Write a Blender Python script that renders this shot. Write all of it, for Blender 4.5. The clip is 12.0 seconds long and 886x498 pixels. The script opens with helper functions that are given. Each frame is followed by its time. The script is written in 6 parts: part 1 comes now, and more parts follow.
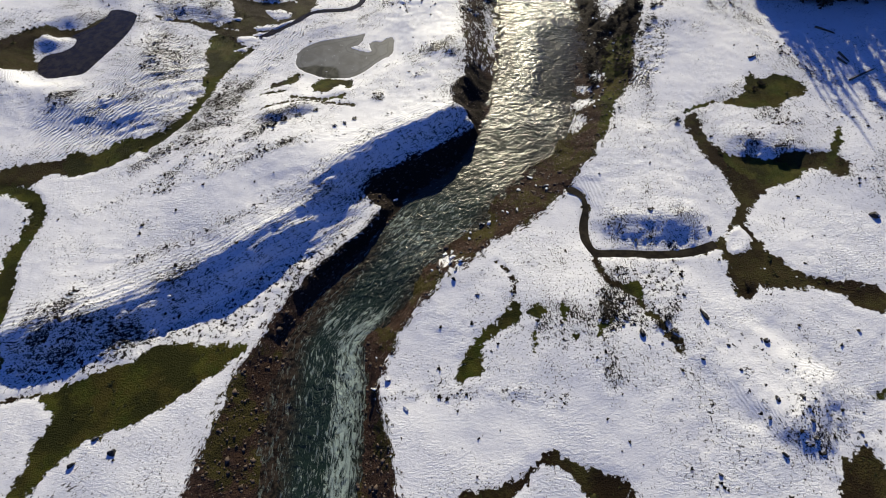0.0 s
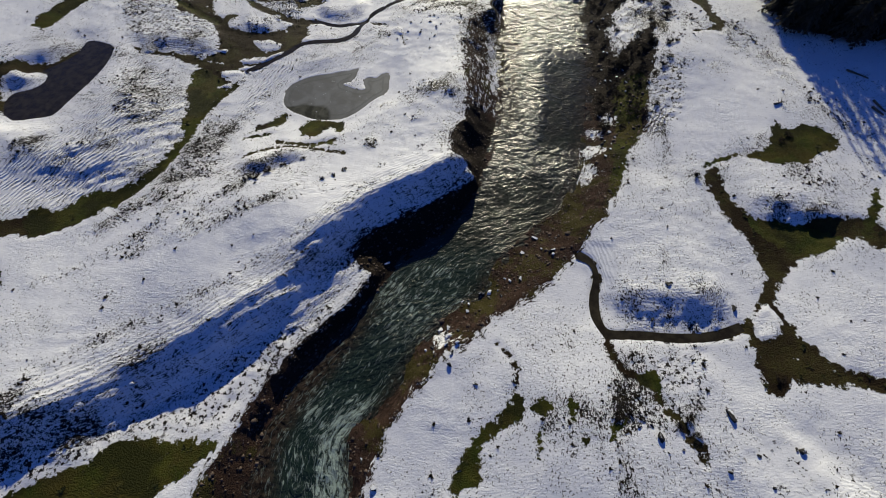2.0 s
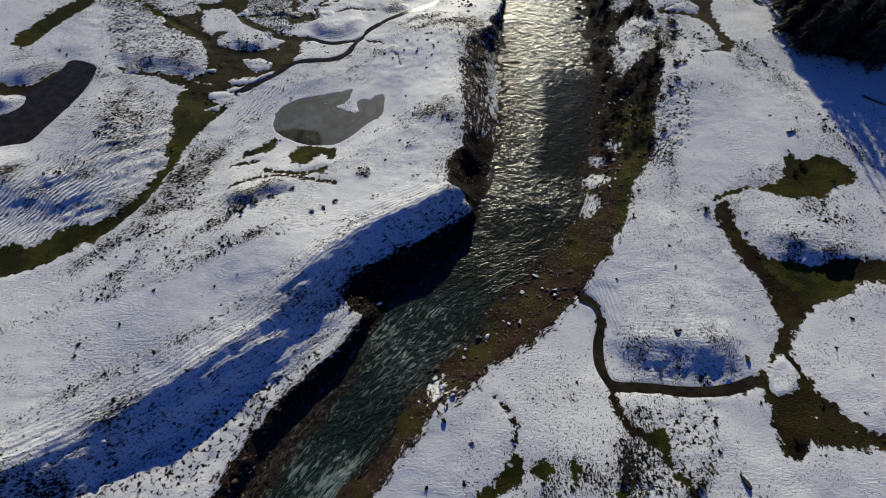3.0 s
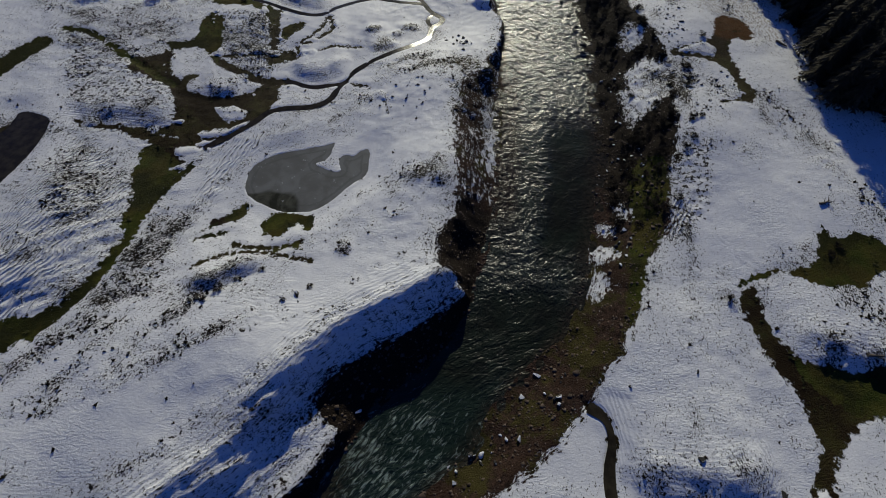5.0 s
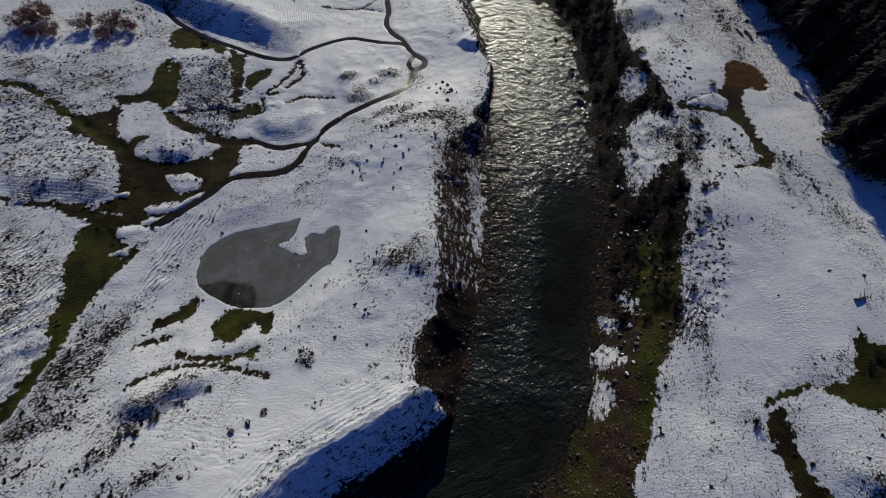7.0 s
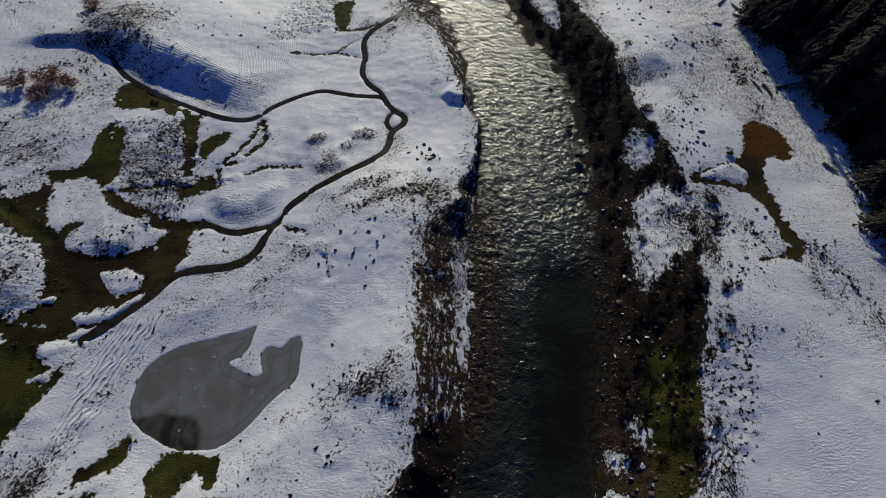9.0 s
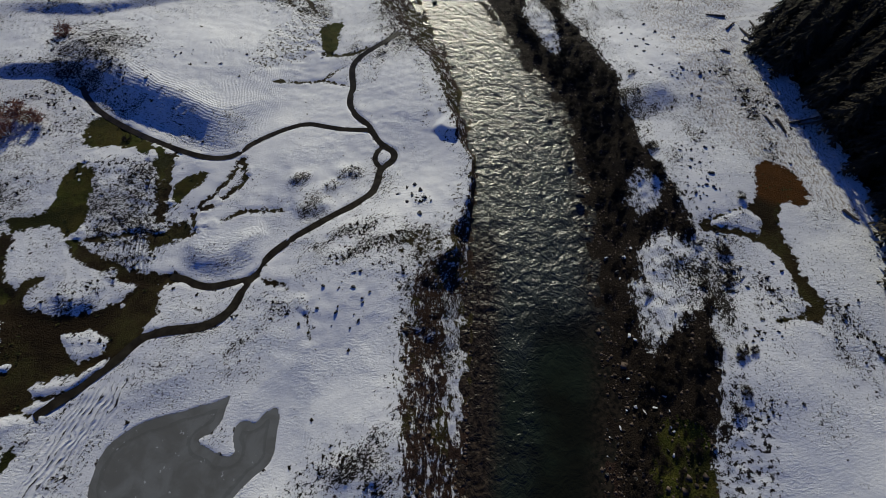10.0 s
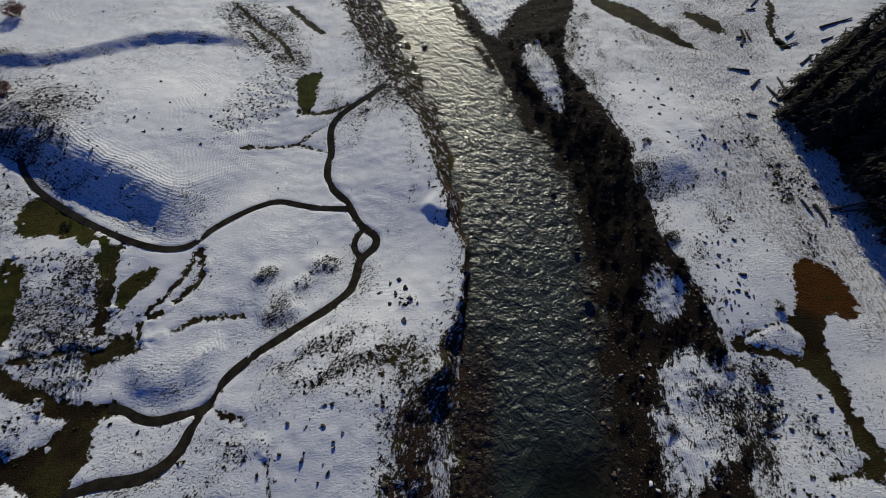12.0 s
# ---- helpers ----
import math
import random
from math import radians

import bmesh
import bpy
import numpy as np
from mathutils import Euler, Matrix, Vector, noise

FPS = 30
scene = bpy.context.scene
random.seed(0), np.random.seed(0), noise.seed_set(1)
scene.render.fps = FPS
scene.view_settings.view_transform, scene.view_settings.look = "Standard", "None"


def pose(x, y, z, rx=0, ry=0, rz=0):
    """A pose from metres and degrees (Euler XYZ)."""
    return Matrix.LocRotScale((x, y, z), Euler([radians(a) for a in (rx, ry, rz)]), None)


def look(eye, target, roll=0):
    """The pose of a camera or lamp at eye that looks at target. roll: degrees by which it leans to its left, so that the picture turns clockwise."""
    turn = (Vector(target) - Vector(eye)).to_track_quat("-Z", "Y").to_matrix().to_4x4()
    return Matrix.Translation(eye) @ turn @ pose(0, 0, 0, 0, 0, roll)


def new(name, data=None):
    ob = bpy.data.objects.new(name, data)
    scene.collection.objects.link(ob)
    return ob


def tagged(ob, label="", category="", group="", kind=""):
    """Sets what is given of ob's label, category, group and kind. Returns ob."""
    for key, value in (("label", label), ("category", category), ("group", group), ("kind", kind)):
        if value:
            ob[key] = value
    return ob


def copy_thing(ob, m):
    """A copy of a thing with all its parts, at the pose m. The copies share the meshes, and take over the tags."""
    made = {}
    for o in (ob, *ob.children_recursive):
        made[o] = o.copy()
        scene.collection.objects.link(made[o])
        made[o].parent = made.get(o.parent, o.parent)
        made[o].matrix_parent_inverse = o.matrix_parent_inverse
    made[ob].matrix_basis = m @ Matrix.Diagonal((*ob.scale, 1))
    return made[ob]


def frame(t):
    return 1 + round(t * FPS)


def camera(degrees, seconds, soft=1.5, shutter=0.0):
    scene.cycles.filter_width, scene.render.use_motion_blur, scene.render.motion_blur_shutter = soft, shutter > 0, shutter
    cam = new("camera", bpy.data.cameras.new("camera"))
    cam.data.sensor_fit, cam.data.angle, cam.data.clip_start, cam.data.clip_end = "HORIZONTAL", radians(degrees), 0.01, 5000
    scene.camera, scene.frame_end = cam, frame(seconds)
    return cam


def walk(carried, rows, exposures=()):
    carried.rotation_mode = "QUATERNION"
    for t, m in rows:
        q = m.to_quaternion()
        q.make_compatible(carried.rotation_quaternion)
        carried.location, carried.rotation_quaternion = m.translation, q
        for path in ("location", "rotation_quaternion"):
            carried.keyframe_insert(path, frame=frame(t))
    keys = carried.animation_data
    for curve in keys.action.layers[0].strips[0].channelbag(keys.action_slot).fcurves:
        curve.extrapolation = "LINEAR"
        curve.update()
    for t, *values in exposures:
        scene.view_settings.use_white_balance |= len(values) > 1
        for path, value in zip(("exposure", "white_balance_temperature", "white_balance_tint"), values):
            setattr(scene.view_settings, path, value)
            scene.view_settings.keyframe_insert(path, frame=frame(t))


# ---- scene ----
cam = camera(98.7, 12.0, 0.9)
METRES, EYE, TILT, LEAN, TURN = 114.28, 60.0, 0.0, 0.0, 0.0
ROWS = [
    (0.0, 0.0, 0.0, 0.0, -1.46, -61.41, 0.8),
    (0.5, 0.0026, 0.0309, 0.0004, -1.29, -61.44, 0.78),
    (1.0, 0.005, 0.0624, 0.001, -1.11, -61.48, 0.77),
    (1.5, 0.0078, 0.0949, 0.0016, -0.97, -61.51, 0.72),
    (2.0, 0.011, 0.1282, 0.0017, -0.86, -61.55, 0.68),
    (2.5, 0.0147, 0.1627, 0.0018, -0.77, -61.58, 0.64),
    (3.0, 0.0189, 0.1984, 0.0019, -0.71, -61.63, 0.59),
    (5.0, 0.0361, 0.3543, 0.001, -0.7, -61.87, 0.51),
    (5.5, 0.042, 0.3934, 0.0001, -0.88, -61.92, 0.53),
    (6.0, 0.0495, 0.4364, -0.0005, -1.09, -62.0, 0.54),
    (6.5, 0.0571, 0.4801, -0.0015, -1.31, -62.06, 0.5),
    (7.0, 0.0653, 0.5251, -0.002, -1.51, -62.15, 0.45),
    (9.0, 0.0965, 0.7103, -0.0055, -2.37, -62.59, 0.4),
    (9.5, 0.1048, 0.7577, -0.0063, -2.5, -62.68, 0.4),
    (10.0, 0.1129, 0.8047, -0.0071, -2.6, -62.72, 0.36),
    (10.5, 0.1201, 0.8515, -0.0079, -2.69, -62.82, 0.31),
    (11.0, 0.1256, 0.8983, -0.0085, -2.76, -62.94, 0.3),
    (11.5, 0.1312, 0.9439, -0.0101, -2.86, -62.98, 0.27),
    (12.0, 0.1356, 0.99, -0.0111, -2.89, -63.05, 0.17),
]
EXPOSURES = [(0.0, 1.18, 7100, 7), (0.5, 1.15, 7100, 7), (1.0, 1.07, 7050, 6), (1.5, 0.95, 7000, 6), (2.0, 0.8, 6900, 5.5), (2.5, 0.65, 6850, 5.5), (3.0, 0.53, 6750, 5), (5.0, 0.13, 6550, 4.7),
    (5.5, 0.1, 6550, 4.7), (7.0, 0.22, 6550, 4.7), (9.5, 0.28, 6550, 4.7), (12.0, 0.28, 6550, 4.7)]
walk(cam, [(t, pose(0, 0, EYE, TILT, LEAN, TURN) @ pose(METRES * x, METRES * y, METRES * z, 90 + pitch, roll, yaw)) for t, x, y, z, yaw, pitch, roll in ROWS], EXPOSURES)

# ---- light ----
SUN_UP, SUN_LEFT = 19.0, -4.0
scene.world = bpy.data.worlds.new("sky")
scene.world.use_nodes = True
wn = scene.world.node_tree.nodes
sky = wn.new("ShaderNodeTexSky")
sky.sky_type, sky.sun_disc = "NISHITA", False
sky.sun_elevation, sky.sun_rotation = radians(SUN_UP), radians(-SUN_LEFT)
sky.altitude, sky.air_density, sky.dust_density, sky.ozone_density = 900, 1.0, 0.2, 6.0
tint = wn.new("ShaderNodeMix")
tint.data_type, tint.blend_type = "RGBA", "MULTIPLY"
tint.inputs[0].default_value = 1.0
tint.inputs[7].default_value = (0.40, 0.57, 1.15, 1)
scene.world.node_tree.links.new(sky.outputs[0], tint.inputs[6])
scene.world.node_tree.links.new(tint.outputs[2], wn["Background"].inputs[0])
wn["Background"].inputs[1].default_value = 0.042
sun_data = bpy.data.lights.new("sun", "SUN")
sun_data.energy, sun_data.angle, sun_data.color = 2.75, radians(0.55), (1.0, 0.94, 0.755)
a, e = radians(SUN_LEFT), radians(SUN_UP)
SUN_WAY = Vector((-math.sin(a) * math.cos(e), math.cos(a) * math.cos(e), math.sin(e)))
new("sun", sun_data).matrix_world = look(SUN_WAY * 300 + Vector((0, 100, 0)), (0, 100, 0))


# ---- materials ----
class Nodes:
    """A small writer of node materials."""

    def __init__(self, name):
        self.mat = bpy.data.materials.new(name)
        self.mat.use_nodes = True
        self.tree = self.mat.node_tree
        self.shader = self.tree.nodes["Principled BSDF"]

    def put(self, socket, value):
        if isinstance(value, bpy.types.NodeSocket):
            self.tree.links.new(value, socket)
        elif isinstance(value, tuple) and len(value) == 3 and socket.type == "RGBA":
            socket.default_value = (*value, 1)
        else:
            socket.default_value = value

    def math(self, op, a, b=0.0, clamp=False):
        n = self.tree.nodes.new("ShaderNodeMath")
        n.operation, n.use_clamp = op, clamp
        self.put(n.inputs[0], a), self.put(n.inputs[1], b)
        return n.outputs[0]

    def step(self, value, low, high):
        n = self.tree.nodes.new("ShaderNodeMapRange")
        n.interpolation_type = "SMOOTHSTEP"
        self.put(n.inputs[0], value), self.put(n.inputs[1], low), self.put(n.inputs[2], high)
        return n.outputs[0]

    def mix(self, f, a, b, blend="MIX"):
        n = self.tree.nodes.new("ShaderNodeMix")
        n.data_type, n.blend_type = "RGBA", blend
        self.put(n.inputs[0], f), self.put(n.inputs[6], a), self.put(n.inputs[7], b)
        return n.outputs[2]

    def attr(self, name, out="Fac"):
        n = self.tree.nodes.new("ShaderNodeAttribute")
        n.attribute_name = name
        return n.outputs[out]

    def place(self, scale=(1, 1, 1), object_space=True):
        n = self.tree.nodes.new("ShaderNodeTexCoord")
        m = self.tree.nodes.new("ShaderNodeMapping")
        self.tree.links.new(n.outputs["Object"], m.inputs[0])
        m.inputs["Scale"].default_value = scale
        return m.outputs[0]

    def join(self, x, y, z=0.0):
        n = self.tree.nodes.new("ShaderNodeCombineXYZ")
        for s, v in zip(n.inputs, (x, y, z)):
            self.put(s, v)
        return n.outputs[0]

    def noise(self, where, scale, detail=4.0, rough=0.55, bend=0.0):
        n = self.tree.nodes.new("ShaderNodeTexNoise")
        self.put(n.inputs["Vector"], where)
        n.inputs["Scale"].default_value, n.inputs["Detail"].default_value = scale, detail
        n.inputs["Roughness"].default_value, n.inputs["Distortion"].default_value = rough, bend
        return n.outputs[0]

    def cells(self, where, scale, out=0):
        n = self.tree.nodes.new("ShaderNodeTexVoronoi")
        self.put(n.inputs["Vector"], where)
        n.inputs["Scale"].default_value = scale
        return n.outputs[out]

    def bump(self, height, far, strength=1.0, below=None):
        n = self.tree.nodes.new("ShaderNodeBump")
        n.inputs["Strength"].default_value, n.inputs["Distance"].default_value = strength, far
        self.put(n.inputs["Height"], height)
        if below:
            self.put(n.inputs["Normal"], below)
        return n.outputs[0]

    def done(self, color, rough, normal=None, metal=0.0, spec=0.5, ior=1.45):
        s = self.shader.inputs
        self.put(s["Base Color"], color), self.put(s["Roughness"], rough)
        self.put(s["Metallic"], metal), self.put(s["Specular IOR Level"], spec), self.put(s["IOR"], ior)
        if normal:
            self.put(s["Normal"], normal)
        return self.mat


def ground_material():
    n = Nodes("snowy_meadow")
    p = n.place()
    fine = n.noise(p, 1.1, 6, 0.62)
    mid = n.noise(p, 0.35, 5, 0.6)
    broad = n.noise(p, 0.06, 4)
    grit = n.noise(p, 4.5, 4, 0.65)
    wob = n.math("SUBTRACT", fine, 0.5)
    # where the snow has gone
    ragged = n.math("SUBTRACT", n.noise(p, 0.75, 8, 0.74), 0.5)
    edge = n.math("MULTIPLY", n.math("ADD", wob, ragged), 2.7)
    grass = n.step(n.math("ADD", n.attr("grass"), edge), -0.12, 0.12)
    mud = n.step(n.math("ADD", n.attr("mud"), edge), -0.12, 0.12)
    strips = n.join(n.attr("bank"), n.math("MULTIPLY", n.attr("run"), 0.16), 0.0)
    soil_edge = n.math("MULTIPLY", n.math("SUBTRACT", n.mix(0.45, n.noise(p, 0.9, 7, 0.80), n.noise(strips, 1.8, 6, 0.74)), 0.5), 9.0)
    soil = n.step(n.math("ADD", n.attr("soil"), soil_edge), -0.15, 0.15)
    # tufts that stand through the snow
    dense = n.attr("tuft")
    lay = n.join(n.attr("lay_a"), n.math("MULTIPLY", n.attr("lay_b"), 0.38), 0.0)
    speck_noise = n.mix(0.55, n.noise(p, 4.6, 4, 0.70), n.noise(lay, 4.0, 4, 0.68))
    ticks = n.noise(n.join(n.attr("lay_a"), n.math("MULTIPLY", n.attr("lay_b"), 0.42), 0.0), 3.6, 3, 0.6)
    ticks = n.step(n.math("ADD", ticks, n.math("MULTIPLY", n.math("SUBTRACT", n.noise(p, 0.22, 5, 0.65), 0.5), 0.55)), 0.66, 0.70)
    ticks = n.math("MULTIPLY", ticks, n.step(n.math("ADD", dense, n.math("MULTIPLY", wob, 0.9)), -0.05, 0.30))
    dots = n.math("MULTIPLY", n.step(n.noise(p, 3.2, 3, 0.6), 0.615, 0.635), n.step(n.math("ADD", dense, n.math("MULTIPLY", wob, 1.2)), 0.1, 0.4))
    clump = n.math("MULTIPLY", n.math("SUBTRACT", n.noise(lay, 0.35, 4, 0.6), 0.45), 0.36)
    level = n.math("SUBTRACT", n.math("SUBTRACT", 0.70, n.math("MULTIPLY", dense, 0.21)), clump)
    speck = n.step(speck_noise, level, n.math("ADD", level, 0.02))
    # small dark flecks where the snow is thin over rough turf
    fleck = n.math("MULTIPLY", n.step(n.math("ADD", n.noise(p, 1.5, 4, 0.68), n.math("MULTIPLY", n.attr("fleck"), 0.08)), 0.622, 0.640), n.step(n.math("ADD", n.attr("fleck"), n.math("MULTIPLY", n.math("SUBTRACT", n.noise(p, 0.33, 6, 0.68), 0.52), 3.4)), 0.35, 0.8))
    # cattle paths along the slopes
    phase = n.math("ADD", n.math("MULTIPLY", n.attr("phase"), 8.5), n.math("MULTIPLY", broad, 30.0))
    phase = n.math("ADD", phase, n.math("MULTIPLY", mid, 3.0))
    wave = n.math("SINE", phase)
    trodden = n.math("SUBTRACT", 4.2, n.math("MULTIPLY", n.attr("terr"), 1.1))
    firm = n.math("MULTIPLY", n.step(n.attr("terr"), 0.8, 1.8), 0.12)
    paths = n.math("MULTIPLY", n.step(n.math("ADD", n.math("ADD", wave, n.math("MULTIPLY", wob, trodden)), firm), 0.85, 1.15), n.step(n.math("ADD", n.attr("terr"), n.math("MULTIPLY", n.math("SUBTRACT", mid, 0.5), 1.6)), 0.2, 0.6), True)
    # narrow treads that follow the contours of every steep bank
    split = n.tree.nodes.new("ShaderNodeSeparateXYZ")
    n.put(split.inputs[0], p)
    patches = n.math("MULTIPLY", n.math("SUBTRACT", n.noise(p, 0.10, 5, 0.65), 0.56), 0.9)
    steep = n.step(n.math("ADD", n.attr("steep"), n.math("ADD", patches, n.math("MULTIPLY", n.math("SUBTRACT", mid, 0.5), 0.3))), 0.10, 0.26)
    contour = n.math("SINE", n.math("ADD", n.math("MULTIPLY", split.outputs[2], 40.0), n.math("MULTIPLY", n.math("ADD", mid, n.math("MULTIPLY", broad, 3.0)), 9.0)))
    treads = n.math("MULTIPLY", n.step(n.math("ADD", contour, n.math("MULTIPLY", wob, 7.0)), 0.95, 1.3), n.math("MULTIPLY", steep, n.step(n.math("ADD", dense, wob), 0.15, 0.5)))
    paths = n.math("MULTIPLY", n.math("MAXIMUM", paths, treads), n.step(n.noise(p, 0.5, 4, 0.6), 0.38, 0.62))
    # thin snow with straw showing through
    thin = n.step(n.math("ADD", n.attr("thin"), n.math("MULTIPLY", n.math("SUBTRACT", mid, 0.5), 1.2)), 0.25, 0.7)
    straw = n.math("MULTIPLY", thin, n.step(n.noise(lay, 2.6, 5, 0.72), 0.47, 0.60))
    # colours
    snow_c = n.mix(broad, (0.80, 0.81, 0.83), (0.86, 0.86, 0.87))
    turf = n.mix(n.step(mid, 0.35, 0.65), (0.038, 0.050, 0.008), (0.070, 0.068, 0.013))
    turf = n.mix(n.step(n.noise(p, 0.16, 4, 0.6), 0.45, 0.62), turf, (0.060, 0.050, 0.012))
    turf = n.mix(n.step(n.noise(p, 0.11, 6, 0.66), 0.46, 0.60), turf, (0.026, 0.027, 0.007))
    turf = n.mix(n.step(grit, 0.5, 0.85), turf, (0.016, 0.017, 0.005))
    mud_c = n.mix(n.step(mid, 0.4, 0.62), (0.046, 0.034, 0.012), (0.052, 0.046, 0.013))
    mud_c = n.mix(n.step(n.noise(p, 0.13, 5, 0.65), 0.42, 0.58), mud_c, (0.024, 0.015, 0.006))
    mud_c = n.mix(n.step(grit, 0.45, 0.75), mud_c, (0.014, 0.009, 0.005))
    mud_c = n.mix(n.step(n.attr("rust"), 0.3, 0.8), mud_c, n.mix(mid, (0.03, 0.012, 0.003), (0.12, 0.046, 0.008)))
    stone = n.mix(n.step(n.cells(p, 2.2, 1), 0.0, 1.0), (0.020, 0.013, 0.010), (0.064, 0.038, 0.028))
    soil_c = n.mix(n.step(n.noise(p, 0.18, 4), 0.48, 0.6), stone, n.mix(grit, (0.020, 0.012, 0.009), (0.062, 0.036, 0.024)))
    # darker soil on the banks; some of their shade is put into this colour
    soil_c = n.mix(n.step(n.math("ADD", n.attr("shaded_soil"), n.math("MULTIPLY", wob, 3.0)), -0.6, 0.6), soil_c, n.mix(grit, (0.010, 0.008, 0.007), (0.030, 0.021, 0.014)))
    moss = n.step(n.math("ADD", n.noise(p, 0.14, 6, 0.7), n.math("MULTIPLY", n.attr("shaded_soil"), -0.05)), 0.63, 0.71)
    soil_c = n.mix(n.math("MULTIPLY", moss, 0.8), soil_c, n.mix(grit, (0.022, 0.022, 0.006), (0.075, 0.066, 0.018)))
    tuft_c = n.mix(grit, (0.005, 0.004, 0.003), (0.026, 0.019, 0.012))
    snow_c = n.mix(n.math("MULTIPLY", straw, 0.8), snow_c, n.mix(grit, (0.17, 0.135, 0.10), (0.46, 0.38, 0.31)))
    c = n.mix(n.math("MAXIMUM", n.math("MAXIMUM", n.math("MAXIMUM", n.math("MAXIMUM", speck, fleck), ticks), dots), paths), snow_c, tuft_c)
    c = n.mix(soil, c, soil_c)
    c = n.mix(mud, c, mud_c)
    c = n.mix(grass, c, turf)
    bare = n.math("MAXIMUM", n.math("MAXIMUM", grass, mud), soil)
    # relief: crusted snow, paths, rough turf
    crust = n.math("ADD", n.math("MULTIPLY", n.noise(n.place((0.7, 1.35, 1.0)), 2.6, 5, 0.66), 0.14), n.math("MULTIPLY", n.noise(p, 0.5, 3), 0.06))
    crust = n.math("ADD", crust, n.math("MULTIPLY", n.noise(n.place((0.8, 1.3, 1.0)), 6.5, 3, 0.6), 0.03))
    crust = n.math("MULTIPLY", crust, n.math("ADD", 0.34, n.math("MULTIPLY", n.step(n.math("ADD", n.noise(p, 0.09, 3), n.math("MULTIPLY", dense, 0.2)), 0.4, 0.75), 0.8)))
    tread = n.math("ADD", n.math("MULTIPLY", n.math("MULTIPLY", wave, n.attr("terr")), 0.035), n.math("MULTIPLY", n.math("MULTIPLY", contour, steep), 0.012))
    rough_turf = n.math("MULTIPLY", n.math("MULTIPLY", grit, bare), 0.25)
    h = n.math("ADD", n.math("ADD", crust, tread), n.math("ADD", rough_turf, n.math("MULTIPLY", n.math("MAXIMUM", speck, fleck), 0.12)))
    h = n.math("SUBTRACT", h, n.math("MULTIPLY", bare, 0.06))
    wet = n.mix(mud, (0.85, 0.85, 0.85), (0.7, 0.7, 0.7))
    return n.done(c, n.mix(bare, (0.62, 0.62, 0.62), wet), n.bump(h, 1.0, 1.0), spec=n.mix(bare, (0.25, 0.25, 0.25), (0.08, 0.08, 0.08)))


def river_material():
    n = Nodes("river_water")
    flow = n.join(n.math("MULTIPLY", n.attr("along"), 0.5), n.attr("across_m"), 0.0)
    crests = n.join(n.attr("along"), n.math("MULTIPLY", n.attr("across_m"), 0.85), 0.0)
    p = n.place()
    swell = n.noise(crests, 0.38, 3, 0.55, 1.2)
    chop = n.noise(crests, 1.1, 3, 0.55, 0.8)
    ripple = n.noise(p, 3.2, 3, 0.6)
    streak = n.noise(flow, 1.1, 8, 0.74, 1.0)
    rapid = n.attr("rapid")
    level = n.math("SUBTRACT", 0.78, n.math("MULTIPLY", rapid, 0.38))
    foam = n.step(streak, level, n.math("ADD", level, 0.13))
    deep = n.mix(n.step(n.noise(p, 0.12, 4), 0.35, 0.65), (0.010, 0.011, 0.006), (0.017, 0.024, 0.014))
    deep = n.mix(n.step(rapid, 0.2, 0.8), deep, (0.014, 0.027, 0.020))
    deep = n.mix(n.step(n.attr("chop"), 0.5, 0.95), deep, (0.036, 0.043, 0.033))
    shoal = n.mix(n.step(n.noise(p, 1.5, 4), 0.35, 0.65), (0.010, 0.008, 0.006), (0.05, 0.037, 0.026))
    c = n.mix(n.attr("shoal"), deep, shoal)
    foam = n.math("MULTIPLY", foam, n.math("SUBTRACT", 1.0, n.math("MULTIPLY", n.attr("shoal"), 0.6)))
    c = n.mix(n.math("MULTIPLY", foam, 0.75), c, (0.40, 0.50, 0.44))
    waves = n.math("ADD", n.math("MULTIPLY", swell, 0.72), n.math("MULTIPLY", chop, 0.40))
    h = n.math("ADD", n.math("MULTIPLY", waves, n.attr("chop")), n.math("ADD", n.math("MULTIPLY", ripple, 0.02), n.math("MULTIPLY", foam, 0.08)))
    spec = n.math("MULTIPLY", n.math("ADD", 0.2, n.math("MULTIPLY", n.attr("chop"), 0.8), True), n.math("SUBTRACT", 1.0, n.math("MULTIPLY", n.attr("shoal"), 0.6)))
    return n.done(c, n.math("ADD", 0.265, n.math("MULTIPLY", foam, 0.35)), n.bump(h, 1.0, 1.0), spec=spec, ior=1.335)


def still_water_material():
    n = Nodes("stream_water")
    p = n.place()
    c = n.mix(n.step(n.noise(p, 0.6, 5, 0.6), 0.35, 0.7), (0.022, 0.018, 0.012), (0.046, 0.039, 0.025))
    return n.done(c, 0.2, n.bump(n.noise(p, 2.2, 3), 0.03, 1.0), spec=0.22, ior=1.333)


